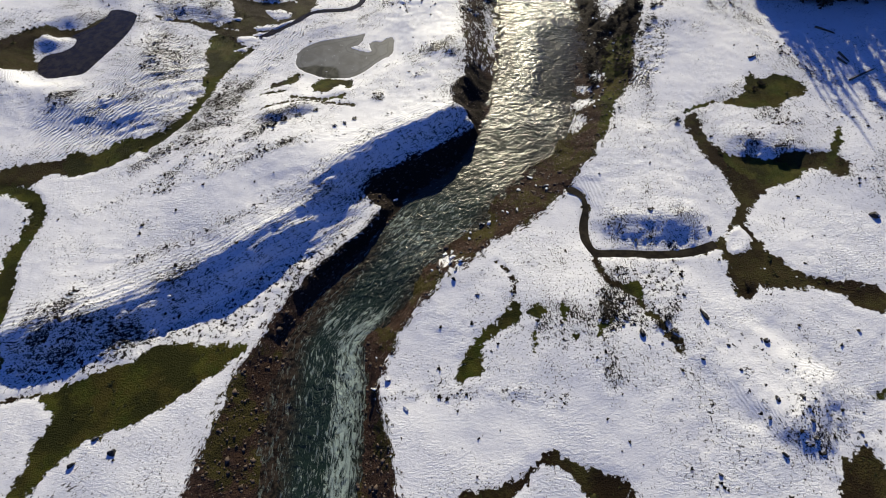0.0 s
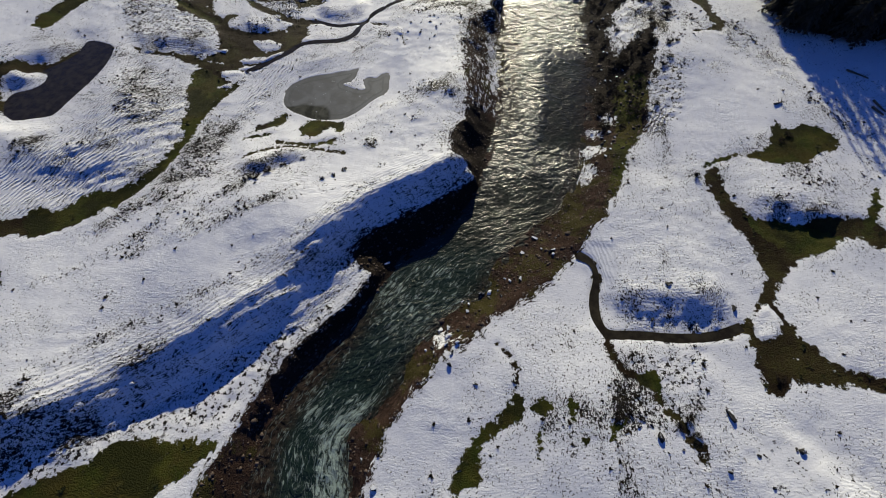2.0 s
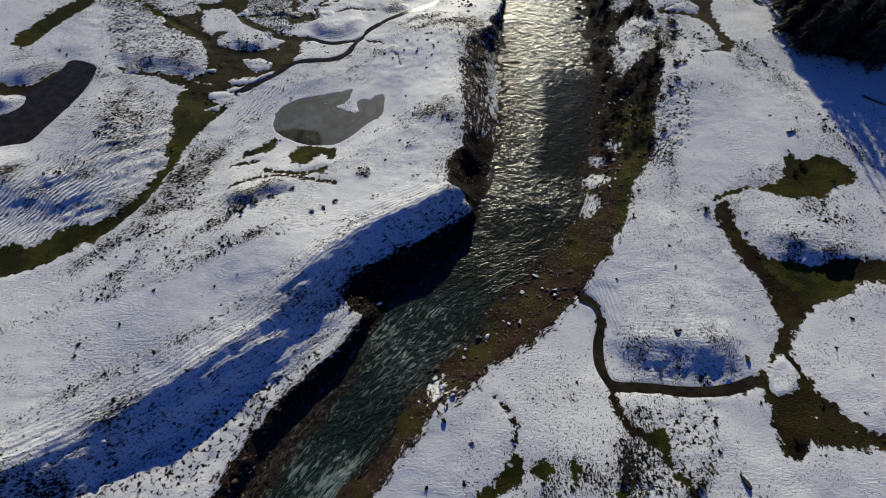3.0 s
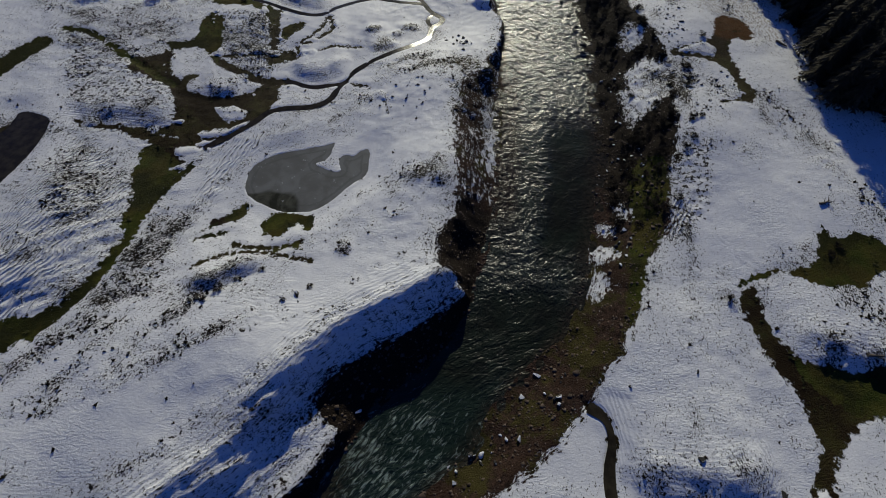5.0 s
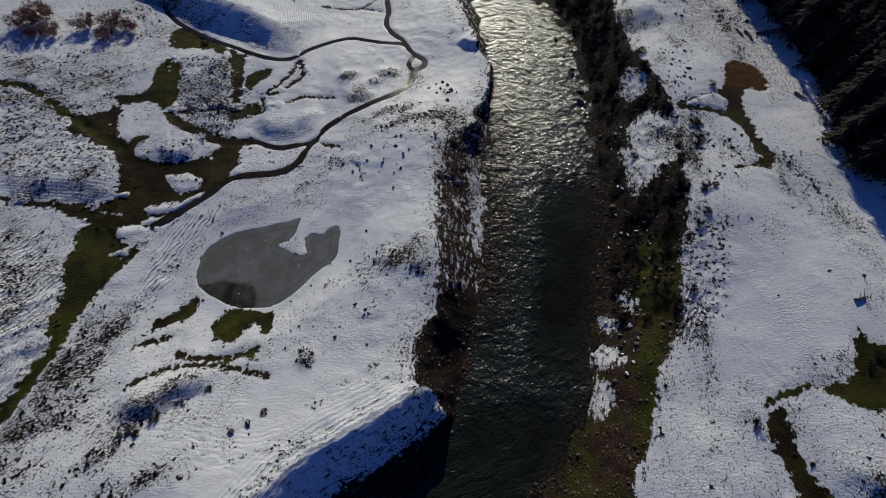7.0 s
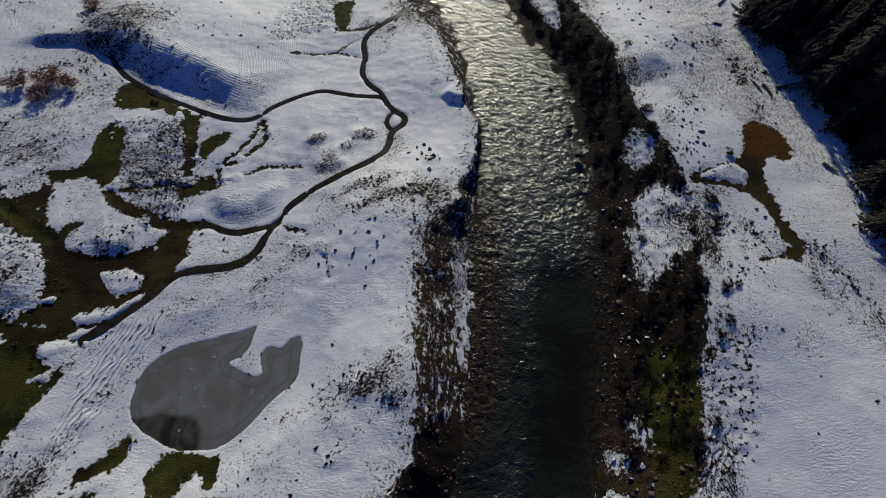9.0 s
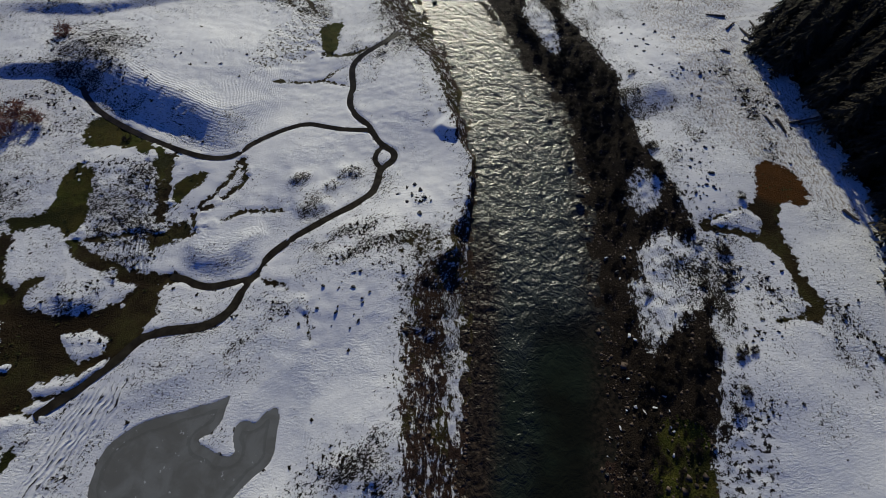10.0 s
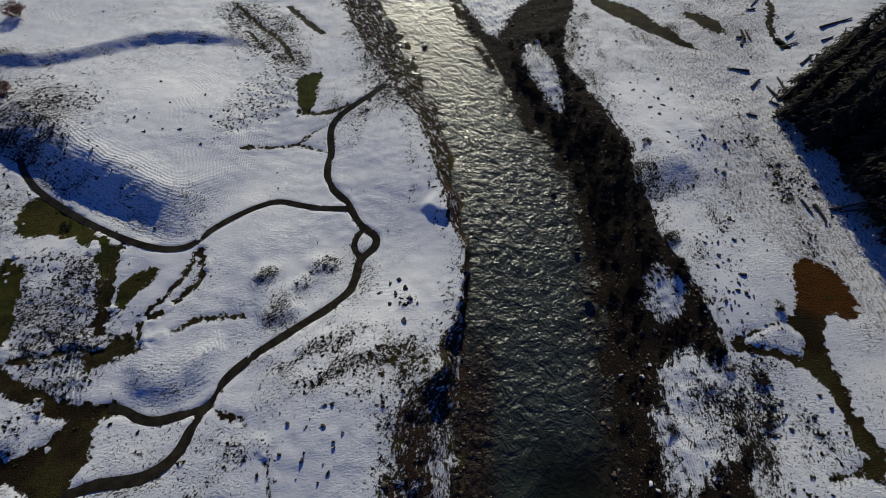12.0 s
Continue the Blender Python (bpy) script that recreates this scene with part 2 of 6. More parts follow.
def ice_material():
    n = Nodes("thin_grey_ice")
    p = n.place()
    fog = n.noise(p, 0.22, 5, 0.6, 0.5)
    c = n.mix(n.step(fog, 0.36, 0.62), (0.15, 0.15, 0.138), (0.20, 0.205, 0.195))
    c = n.mix(n.step(n.attr("thaw"), 0.42, 0.58), c, n.mix(n.step(fog, 0.4, 0.6), (0.025, 0.026, 0.018), (0.09, 0.09, 0.07)))
    c = n.mix(n.step(n.noise(p, 0.9, 4, 0.7), 0.66, 0.7), c, (0.4, 0.41, 0.41))
    ring = n.math("SINE", n.math("ADD", n.math("MULTIPLY", n.attr("rim"), 3.2), n.math("MULTIPLY", fog, 7.0)))
    near_rim = n.step(n.attr("rim"), 2.6, 0.4)
    c = n.mix(n.math("MULTIPLY", n.math("MULTIPLY", n.step(ring, 0.55, 0.9), near_rim), 0.35), c, (0.05, 0.052, 0.045))
    return n.done(c, n.mix(fog, (0.45, 0.45, 0.45), (0.62, 0.62, 0.62)), n.bump(n.noise(p, 1.2, 3), 0.03, 0.5), spec=0.15, ior=1.31)


SNOW_GROUND, RIVER, STREAM, ICE = ground_material(), river_material(), still_water_material(), ice_material()

# ---- plan ----
WATER_LEFT = [(-27.5, -4.5), (-27.9, 1.3), (-27.8, 7.6), (-27.6, 13.7), (-27, 18.4), (-23.7, 24.4), (-17.6, 32.1), (-11.6, 40.6), (-7.2, 46),
    (1.2, 53.1), (7, 59.3), (9.4, 66.1), (12.6, 75.3), (14.6, 81.7), (15.7, 90.3), (17.2, 104), (18.3, 112.8), (19.3, 119.8),
    (19.9, 129.6), (21.3, 139.2), (22.4, 146.1), (21, 147.7), (21.1, 157.8), (19.7, 159.5), (19.9, 166.5), (17.6, 181.6), (14, 192.2),
    (10.7, 205), (6.2, 215.9), (2.9, 223.8)]
WATER_RIGHT = [(-12.6, -4.9), (-12.6, 0.9), (-12.6, 7.2), (-13.1, 13.2), (-13.8, 17), (-9.6, 20.8), (-6.3, 24.9), (-3.7, 30.4), (0.6, 35.1),
    (7.5, 40), (10.9, 46.1), (17.5, 52.5), (25, 57.8), (28.9, 65.3), (34.6, 82.9), (37.4, 93.5), (38.5, 98), (38.6, 103.5),
    (39.8, 112.1), (39.5, 114.5), (41.9, 125.2), (43.2, 138.4), (43.2, 146.2), (43.5, 151.4), (43.2, 156.6), (41.4, 165.4), (36.8, 175.3),
    (33.1, 186.3), (29.2, 200.7), (25.7, 212.4), (23.4, 222.7)]
BANK_RIGHT = [(-7.3, -4.7), (-8.3, 2.2), (-10.7, 8.3), (-9.7, 13.3), (-8.1, 17.7), (-4.5, 21.5), (-2.1, 25.6), (1.5, 29.3), (9, 34.3),
    (15.7, 37.8), (21.8, 42.8), (25.2, 46.1), (32.4, 55.2), (36.3, 61.3), (38.8, 69.2), (43.1, 73.2), (46.5, 77.5), (47.3, 84.8),
    (51.2, 92.4), (52.7, 98.8), (54.4, 101.7), (55, 108.1), (57, 118.5), (57.5, 126.1), (56.1, 136.8), (55.1, 143), (55, 145.7),
    (55.5, 150.6), (53.9, 155.9), (55.1, 164.4), (53.1, 174.2), (51.6, 183.5), (48.3, 192.1), (51.1, 205.5), (56.8, 218.1)]
BANK_LEFT = [(-36.9, -5.2), (-35.8, -0.6), (-34.7, 4.4), (-34.1, 9.9), (-32.8, 13.7), (-30.8, 16.6), (-29.4, 21.1), (-27.2, 25.2), (-23, 31),
    (-19.3, 34.6), (-15.4, 38.2), (-12.6, 41.7), (-12.3, 43.6), (-14.8, 45.6), (-16, 47.7), (-13.9, 50.8), (-9.5, 54.7), (-4.1, 57.5),
    (1.4, 60.1), (5.9, 62.9), (7.6, 64.4), (5.7, 67.6), (3, 69.4), (2.5, 71.4), (3.4, 75.1), (4.7, 78.5), (6.1, 79.8),
    (6.7, 83.9), (7, 91.5), (7, 101.1), (7.3, 110.6), (8.4, 109.2), (8.9, 116.6), (10.5, 120.1), (13.7, 122.2), (15.6, 123.9),
    (14.6, 126.6), (15.9, 129), (18.5, 131.8), (19.7, 138.3), (21.2, 143.9), (19.3, 147.5), (18.1, 150.3), (17.4, 157.3), (16.3, 165),
    (14.9, 171.5), (12.5, 177.7), (9.4, 183.2), (7, 189), (5.1, 193.3), (1.5, 200), (-1.6, 207.8), (-4.3, 215.2)]
PATCHES, RILLS = [], []


def patch(kind, outline):
    PATCHES.append((kind, outline))


def rill(kind, half, line):
    RILLS.append((kind, half, line))


# left rill
rill("grass", 1.3, [(-69, 13.9), (-70.2, 18.4), (-70.8, 22.1), (-72.9, 28.1), (-74.2, 32.4), (-73.6, 37), (-73.7, 40.7), (-76.2, 44.4), (-80.4, 46.2),
    (-84, 46.4)])
# hollow rill
rill("mud", 0.35, [(-69, 8.5), (-66.3, 8.7), (-63.5, 9.3), (-61.5, 9.9)])
# long gully
patch("grass", [(-59.3, 99.6), (-56.1, 98.2), (-51.1, 95), (-48.6, 92.5), (-51.3, 87.1), (-53.4, 82.7), (-53.7, 76.5), (-53.8, 73.5), (-55.8, 67.5),
    (-58, 62.3), (-61.6, 57.6), (-66, 53.2), (-71.1, 50.1), (-73.5, 50), (-76.3, 55.9), (-69.9, 56), (-67.6, 59.1), (-64.4, 60.8),
    (-62.1, 59.9), (-58.6, 64.1), (-55.4, 69.6), (-54.5, 75.6), (-56, 84), (-57.9, 92.4)])
# wet meadow
patch("mud", [(-97.1, 85.4), (-98.3, 92.7), (-95, 95.8), (-89.8, 95.8), (-87.8, 99.7), (-84.8, 103.8), (-83.5, 93.5), (-86.7, 90.8), (-89.5, 84.5),
    (-95.2, 80.9)])
DARK_POOL = [(-85.5, 106), (-77.9, 103.8), (-76.9, 98.1), (-77.7, 91.8), (-79.8, 85.7), (-81.2, 79.4), (-85.5, 78.9), (-90.2, 78), (-93.9, 82),
    (-94.3, 87.1), (-90.5, 87.7), (-88.5, 90.5), (-88.9, 93), (-91.4, 94.1), (-88.6, 96.2), (-86, 99.9), (-85.5, 102.9)]
# upper rill
rill("grass", 2.2, [(-96.1, 109.6), (-94.3, 116.5), (-92, 122.8), (-89.9, 127.2)])
FROZEN_POND = [(-19, 100.5), (-20.4, 99.4), (-22.6, 98.9), (-24.8, 98.4), (-27.8, 97.8), (-30.3, 97.2), (-32.3, 96.4), (-34.2, 95.1), (-35.5, 93.7),
    (-36.2, 92), (-36.3, 90), (-36.1, 88.4), (-35.1, 86.4), (-33.2, 84.8), (-30.7, 83.5), (-28.3, 82.5), (-25, 82.1), (-22.3, 82.1),
    (-20.4, 82.8), (-18.3, 84.1), (-17.3, 85.3), (-15.9, 86.8), (-14.5, 88.4), (-13.4, 89.4), (-12.2, 90.4), (-11.4, 91.5), (-11.5, 93.1),
    (-11.7, 95.3), (-11.4, 96.6), (-11.7, 98.2), (-12.5, 98.1), (-13.7, 97.4), (-14.5, 96.5), (-15.2, 96.1), (-16.7, 96.6), (-17.5, 95.9),
    (-17.7, 94.6), (-17.4, 93.3), (-16.8, 92.4), (-17.7, 91.8), (-19.4, 92.2), (-20.9, 93), (-22.7, 93.8), (-22.3, 94.4), (-20.9, 95),
    (-19.9, 96), (-19.6, 97.4), (-19.3, 98.7)]
# pond fringe
patch("grass", [(-38.3, 80.6), (-36.2, 83.9), (-34.3, 84.4), (-34.3, 82), (-36.3, 80.1)])
# pond fringe
patch("grass", [(-31.1, 79), (-29, 82.2), (-26.2, 82.2), (-22.2, 81.1), (-20.2, 80.4), (-20.3, 77.7), (-21.7, 76.7), (-23.5, 79.2), (-25.3, 77.9),
    (-26.5, 76), (-29.1, 76.6)])
# pond fringe
patch("grass", [(-41.2, 78.2), (-39, 79.9), (-39, 78.8), (-40.4, 77.7)])
# pond fringe
patch("grass", [(-27.4, 73.2), (-25, 75), (-24.4, 73.8), (-26.3, 72.9)])
# pond fringe
patch("grass", [(-24.1, 75), (-22.3, 75.2), (-21.4, 73.3), (-23.3, 73)])
# scrub hollow
patch("thick", [(-34.9, 224.1), (-28.2, 213.3), (-20.1, 208.4), (-15.5, 205.8), (-10.6, 214.6), (-15.1, 203.4), (-15.9, 198.9), (-21.3, 197.9), (-29.6, 205.8),
    (-36.2, 210.4), (-41.4, 220.5)])
# scrub rill
rill("mud", 0.9, [(-21.6, 223), (-15.1, 214.7), (-11.7, 210.7)])
# right stream
rill("water", 0.9, [(25.3, 46.2), (28.1, 44.6), (28.3, 41.4), (26.6, 37.8), (26.2, 34), (27.1, 31.2), (32.1, 31.2), (37.8, 30.3), (43.6, 30.3),
    (48.5, 31.8)])
# right channel
patch("mud", [(54, 64.5), (56.5, 65.1), (54.7, 57.7), (56.6, 53), (62.4, 51), (67.8, 48.8), (70.1, 47), (67.2, 44.8), (61.5, 42.9),
    (58, 39.3), (55.5, 35.6), (56.3, 33), (56.2, 29.5), (58.3, 27.1), (61.6, 24.7), (66.1, 23.4), (71.1, 22), (68.5, 17.3),
    (66.2, 18.9), (63.4, 21.5), (60.1, 23.7), (57.4, 25.5), (53.4, 26.3), (49.8, 26.6), (53.2, 30.3), (54.6, 32.6), (53.2, 35.1),
    (50.3, 32.2), (50.2, 29.9), (48, 30.7), (45.8, 29.7), (45.7, 30.8), (49.2, 32.3), (52, 34.6), (55.5, 39.4), (56.1, 43.5),
    (55.8, 47.5), (53.9, 51.8), (52.6, 56.4), (52.6, 62.1)])
# right meadow
patch("grass", [(70.5, 74.5), (71.7, 72.2), (73.2, 72.7), (75.6, 73.1), (78.6, 70.3), (80, 68.4), (77.7, 65.5), (73.4, 64.6), (70.9, 62.8),
    (69.6, 64.1), (67.1, 62.9), (64.6, 64), (61.8, 66.1), (57.4, 65.5), (52.7, 64.1), (53.4, 65.6), (58.8, 66.8), (63, 66.9),
    (66.1, 67.3), (68, 70.5)])
# right channel
patch("grass", [(75.2, 49), (77.9, 53.7), (81.6, 57.2), (77.9, 50), (75.4, 46.2), (74, 46.3)])
# right channel
patch("grass", [(56.5, 52.7), (62.2, 50.7), (68.6, 48.4), (70.9, 46.9), (66.9, 44.2), (61, 44.3), (58.4, 48.7)])
# right channel
rill("mud", 2, [(67.8, 48.8), (72.5, 48.3), (75.9, 48.2), (75.4, 46.2)])
# right channel
patch("mud", [(49, 28.3), (53.4, 26.3), (51.7, 22.3), (48.6, 21.4), (48, 24.6)])
# olive hollow
patch("grass", [(1.2, 10.4), (2.6, 13.1), (5.6, 16.6), (8.6, 20.2), (11.3, 23.5), (12.5, 21), (11.3, 18.9), (8.5, 17.8), (6.5, 16.1),
    (5.9, 13.9), (5.7, 11.1), (3.5, 10.4)])
# olive rill
rill("mud", 0.3, [(9.5, 29.8), (11.8, 27.2), (12.2, 25), (11.3, 23)])
# patch
patch("grass", [(13.4, 21.1), (15.4, 22), (17.6, 21.2), (16.4, 19.8), (14.2, 19.7)])
# patch
patch("grass", [(18.9, 20.7), (20.5, 21.4), (20.6, 19), (19.2, 18.5)])
# patch
patch("grass", [(13.7, 16.2), (14.4, 18), (15.3, 17.8), (15.2, 15.7), (14, 13.3)])
# patch
patch("grass", [(19.6, 15.9), (20.8, 16.5), (21.3, 15.4), (20, 14.8)])
# patch
patch("grass", [(23.4, 16.1), (24.9, 18.6), (27.4, 19.1), (26, 17.5), (24.2, 15.8)])
# side rill
rill("mud", 0.6, [(27, 30.8), (27.2, 27.8), (28.6, 25.5), (31, 24.2), (32.6, 22.7), (32.8, 20.7), (34.6, 18.7), (35.2, 16.3), (36.7, 15.4),
    (36.4, 13.2)])
# side rill
patch("grass", [(29.4, 25), (32.9, 25.6), (33.6, 23.2), (32.8, 20.7), (31.8, 23.2)])
# bottom pool
patch("mud", [(1, -4.9), (4.9, -4.2), (8.1, -3), (11.3, -1.8), (14.8, 0.5), (16.2, -0.9), (19.1, -2), (21.9, -2.9), (24.9, -3.5),
    (24.7, -6.7), (18.9, -6.5), (17.3, -4.1), (16, -2.1), (13.4, -1.2), (10.4, -3.1), (7, -6.3), (0.2, -6.1)])
# bottom pool
patch("mud", [(49.5, -7.1), (51.9, -2.8), (54.5, -0.9), (56.4, 0.1), (57.3, -1), (57.5, -2.9), (55, -7.1)])
# patch
patch("grass", [(61, 6), (63.2, 7.5), (61.5, 4.6), (60.7, 5)])
# snow gap
patch("mud", [(65.7, 217.2), (70.8, 210.2), (74.6, 200.3), (79.2, 191.3), (76.6, 192.2), (71.4, 198.2), (66.8, 205.3), (61.6, 212.8), (60, 218.6)])
# snow gap
patch("mud", [(79.6, 206.8), (86.1, 202.6), (86.2, 196.5), (84.3, 196.2), (81.6, 201.3)])
# snow gap
patch("mud", [(100, 207.6), (101.7, 207), (96.2, 193.8), (96.9, 187.3), (94.2, 187.7), (95.7, 196.4)])
# bank turf
patch("grass", [(44.2, 93.8), (49.5, 93.9), (48.4, 85.4), (44.7, 79.4), (44.7, 74.9), (40.7, 70.7), (37.9, 64.5), (34.8, 57.2), (33.6, 58.5),
    (37.4, 70.1), (40.2, 77.3), (41.9, 87)])
# gully floor
rill("grass", 1.1, [(-48.2, 93.1), (-51.3, 87.1), (-53.3, 82.3), (-53.7, 74.9), (-55.4, 67.6), (-57.6, 62.6), (-61.6, 57.6)])
# gully foot
patch("mud", [(-85.9, 50.4), (-82.9, 52.3), (-77.4, 53.7), (-71.4, 54.6), (-68.5, 58.3), (-64.4, 59.5), (-65.3, 53.1), (-69, 50.5), (-72.8, 49.7),
    (-76.7, 50.5), (-78.5, 46.3), (-81.4, 46.2), (-83.9, 45.8)])
# wet meadow
patch("mud", [(-103.9, 74.9), (-106.1, 83.7), (-102.5, 88.5), (-98.9, 93.9), (-93.5, 96), (-86.9, 96.3), (-84.9, 98.7), (-85.5, 89.4), (-87.6, 84.9),
    (-90.1, 82.8), (-97.8, 91.5), (-92.4, 92.5), (-88.5, 90.9), (-89.9, 92.5), (-96.9, 92.1), (-95.9, 86.8), (-94.3, 83.9), (-90.2, 84.8),
    (-90.9, 81.9), (-96.4, 79.5)])
patch("patchy", [(1.6, 126.3), (7.6, 129.1), (13.9, 127), (15.5, 122.6), (10.2, 120.2), (3.5, 122.8)])
patch("patchy", [(36.1, 19.1), (42, 27.1), (45.3, 28.6), (41, 22.9), (37.7, 17.2)])
patch("thick", [(-32, 200.4), (-13.2, 200.6), (-12.1, 189.2), (-21.9, 172.9), (-30.1, 183)])
# snow islet
patch("isle", [(-95, 84.4), (-96.7, 89.8), (-94.5, 92.9), (-88.9, 91.8), (-87.8, 88.6), (-89.5, 84.4), (-92.2, 83.5)])
# snow islet
patch("isle", [(50.2, 31.9), (52, 34.6), (54.3, 35.4), (55.3, 32.5), (53.3, 30), (50.5, 29.6)])
# ledge
patch("snow", [(33, 79.4), (35.5, 80), (38.1, 78.8), (37, 76.3), (34.1, 75.8)])
# rocks
patch("snow", [(30.1, 75.2), (33.2, 75.7), (36, 74.8), (37.1, 72), (34.2, 70), (31.3, 71.5)])
# rocks
patch("snow", [(28.6, 67.7), (31.5, 68.2), (34, 66.9), (32.9, 63.9), (30, 65.4)])
# rocks
patch("snow", [(37.8, 84.4), (41.4, 83.2), (44.3, 78.9), (42.1, 78.4), (38.2, 79.9)])
# striped
patch("snow", [(48, 120.9), (51.4, 124), (53.5, 124.4), (58.2, 120.5), (57.3, 115.3), (52.4, 112.2), (49.6, 111.1), (45.8, 110.9), (48, 116)])
# striped
patch("snow", [(50.6, 137.3), (53.5, 139.1), (55.6, 134.4), (53.9, 128), (50.3, 127.4), (48.4, 132.5)])
# striped
patch("snow", [(40, 202), (44, 203.8), (46.3, 192.5), (46.8, 178), (44.1, 175.9), (40.8, 185.8), (38.5, 195.1)])
# spit
patch("snow", [(23.8, 229.4), (49.8, 226.4), (41, 216.7), (34, 205.2), (30, 208.9)])
# left strip
patch("snow", [(12.8, 115), (17.2, 117), (17.1, 103.2), (15.2, 90.5), (12.6, 93.5), (12.4, 107.8)])
# rocks
patch("snow", [(-1.7, 32.9), (1.7, 34.5), (3.4, 31), (-0.1, 28.6)])
# rocks
patch("snow", [(45.8, 115.9), (56.7, 120.6), (56.6, 110.4), (45.5, 102.5)])
# rocks
patch("snow", [(30.6, 69.3), (33.5, 71), (34.6, 66.3), (31.1, 62.2), (28.8, 63.1)])
patch("tuft", [(36.7, 18.1), (46.7, 18.6), (65.1, 12.3), (55.7, -6), (30.1, -5.7), (32.4, 7)])
patch("thick", [(-56.5, 144.5), (-51.8, 146.3), (-39.7, 143.6), (-36.8, 132.3), (-32, 131.7), (-36.9, 122.2), (-43.8, 120.9), (-49.5, 127.5)])
patch("thick", [(-46.5, 17.3), (-32.8, 18), (-28.2, 23.8), (-15.6, 39.4), (-19.8, 38.3), (-36.6, 25.8), (-45.9, 19.1)])
patch("thick", [(-65.9, 10.6), (-55.8, 11.2), (-47.7, 16.4), (-45.9, 19.1), (-52, 22.4), (-58.6, 21.6), (-64.6, 17.5), (-67.1, 14)])
patch("tuft", [(0.8, 124.6), (8.5, 128.1), (14.7, 124.3), (11.7, 106.7), (7.9, 106.6), (2.3, 115)])
patch("tuft", [(-82.3, 120.4), (-71.9, 120.6), (-58, 112.5), (-53.2, 103.5), (-64.3, 102.3), (-74.7, 104.3)])
patch("tuft", [(-78.8, 191.1), (-60.2, 185.6), (-47.1, 182.5), (-48, 167.2), (-57, 163.1), (-68.8, 168.4)])
patch("tuft", [(77.1, 173.7), (91.7, 171.6), (82.9, 150.9), (72.5, 138.8), (69.8, 152.2)])
patch("tuft", [(-34.4, 74.1), (-27.8, 73.6), (-23.5, 70), (-31.1, 67.1), (-41.4, 66.2), (-43.6, 69.4)])
patch("tuft", [(-0.8, 97.1), (8, 96.6), (7.5, 79.3), (1.5, 85.2)])
patch("tuft", [(8.4, 126.2), (19, 123.2), (15.4, 82.1), (6.9, 84.9)])
patch("thick", [(-51.7, 139.1), (-41.5, 141.8), (-36.9, 125.1), (-43, 120.1), (-49.9, 129.9)])
patch("tuft", [(-60.3, 115.5), (-51.2, 125.5), (-42.3, 117.9), (-47.6, 113.1), (-56, 112.7)])
patch("tuft", [(56.6, 155.2), (70.2, 153.5), (69, 141.2), (58.6, 133.5), (55.4, 142.4)])
patch("tuft", [(-33.1, 65.6), (-23.9, 68.5), (-9.8, 80.1), (-14.2, 84.4), (-19.3, 80.6), (-25.9, 69.4), (-35.7, 67.8)])
patch("tuft", [(-51.8, 56.5), (-50.9, 63.3), (-38.6, 81.6), (-29.7, 93.4), (-38.9, 93.6), (-46.9, 79), (-56.8, 66.2)])
rill("tuft", 1.2, [(-8.4, 124), (-5.4, 126.7), (-1.3, 128.8), (3.1, 130.2), (7.6, 130), (12.1, 126.9), (14.2, 123.4)])
rill("tuft", 1, [(-63.1, 18.3), (-59.7, 26.4), (-48.1, 34.4), (-38.5, 38.1), (-29.9, 46.8), (-21.3, 53.2), (-12.1, 61.7)])
rill("tuft", 0.8, [(-53.6, 46.6), (-41.7, 53.5), (-31.3, 58.7), (-19.8, 64.2)])
rill("tuft", 2.2, [(-61.6, 51.4), (-54.3, 61.1), (-51.6, 71.9), (-49.3, 86.4)])
rill("tuft", 2.2, [(-52.2, 57.9), (-50.8, 70.2), (-46.5, 78.9), (-40.6, 89.3), (-36.8, 94.6)])
rill("tuft", 0.8, [(-8.8, 8.3), (5.8, 7.9), (11.7, 7.9), (17.3, 6.7)])
rill("tuft", 0.9, [(40.8, 31.5), (39.4, 22.8), (36, 18)])
rill("tuft", 1.3, [(50.3, 83.7), (48.8, 72.7), (44.7, 60.3)])
rill("tuft", 1.5, [(24.7, 18.3), (25.4, 12.1), (24, 7.2)])
rill("tuft", 0.9, [(-17, 115.7), (-13, 113.6), (-9.9, 114.7), (-8.2, 110.8)])
rill("tuft", 1.2, [(10.6, 175.3), (12.3, 164.1), (11.6, 154.8)])
rill("tuft", 1, [(1.1, 180.3), (-0.8, 170.4)])
rill("tuft", 1, [(-6.2, 120.9), (1.1, 123.6), (7.8, 126.1)])
rill("tuft", 1, [(-5.9, 79.8), (-0.4, 83.2), (3.4, 88.1)])
rill("tuft", 0.8, [(-11.6, 66.3), (-3.5, 70.7), (1.6, 75.8)])
rill("tuft", 1.2, [(-39, 60.9), (-33.1, 70.3), (-26.3, 71.8)])
rill("tuft", 1.2, [(65.1, 113.9), (70.7, 104.1), (77.1, 89.6), (80.5, 77.6), (84.1, 68.5)])
rill("tuft", 1.5, [(73, 108), (75.9, 100.9), (79.9, 89.9)])
rill("tuft", 1.5, [(78.8, 173), (77.8, 155.1), (77.5, 138.3)])
# dark soil of the right bank, with its shade mixed into the colour
patch("shaded_soil", [(37.8, 79.3), (37, 93.5), (39.6, 110.8), (41.8, 127.1), (43, 147.1), (42.2, 167), (42.6, 178.8), (61, 175), (61.1, 148.4),
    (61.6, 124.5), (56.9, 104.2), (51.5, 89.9)])
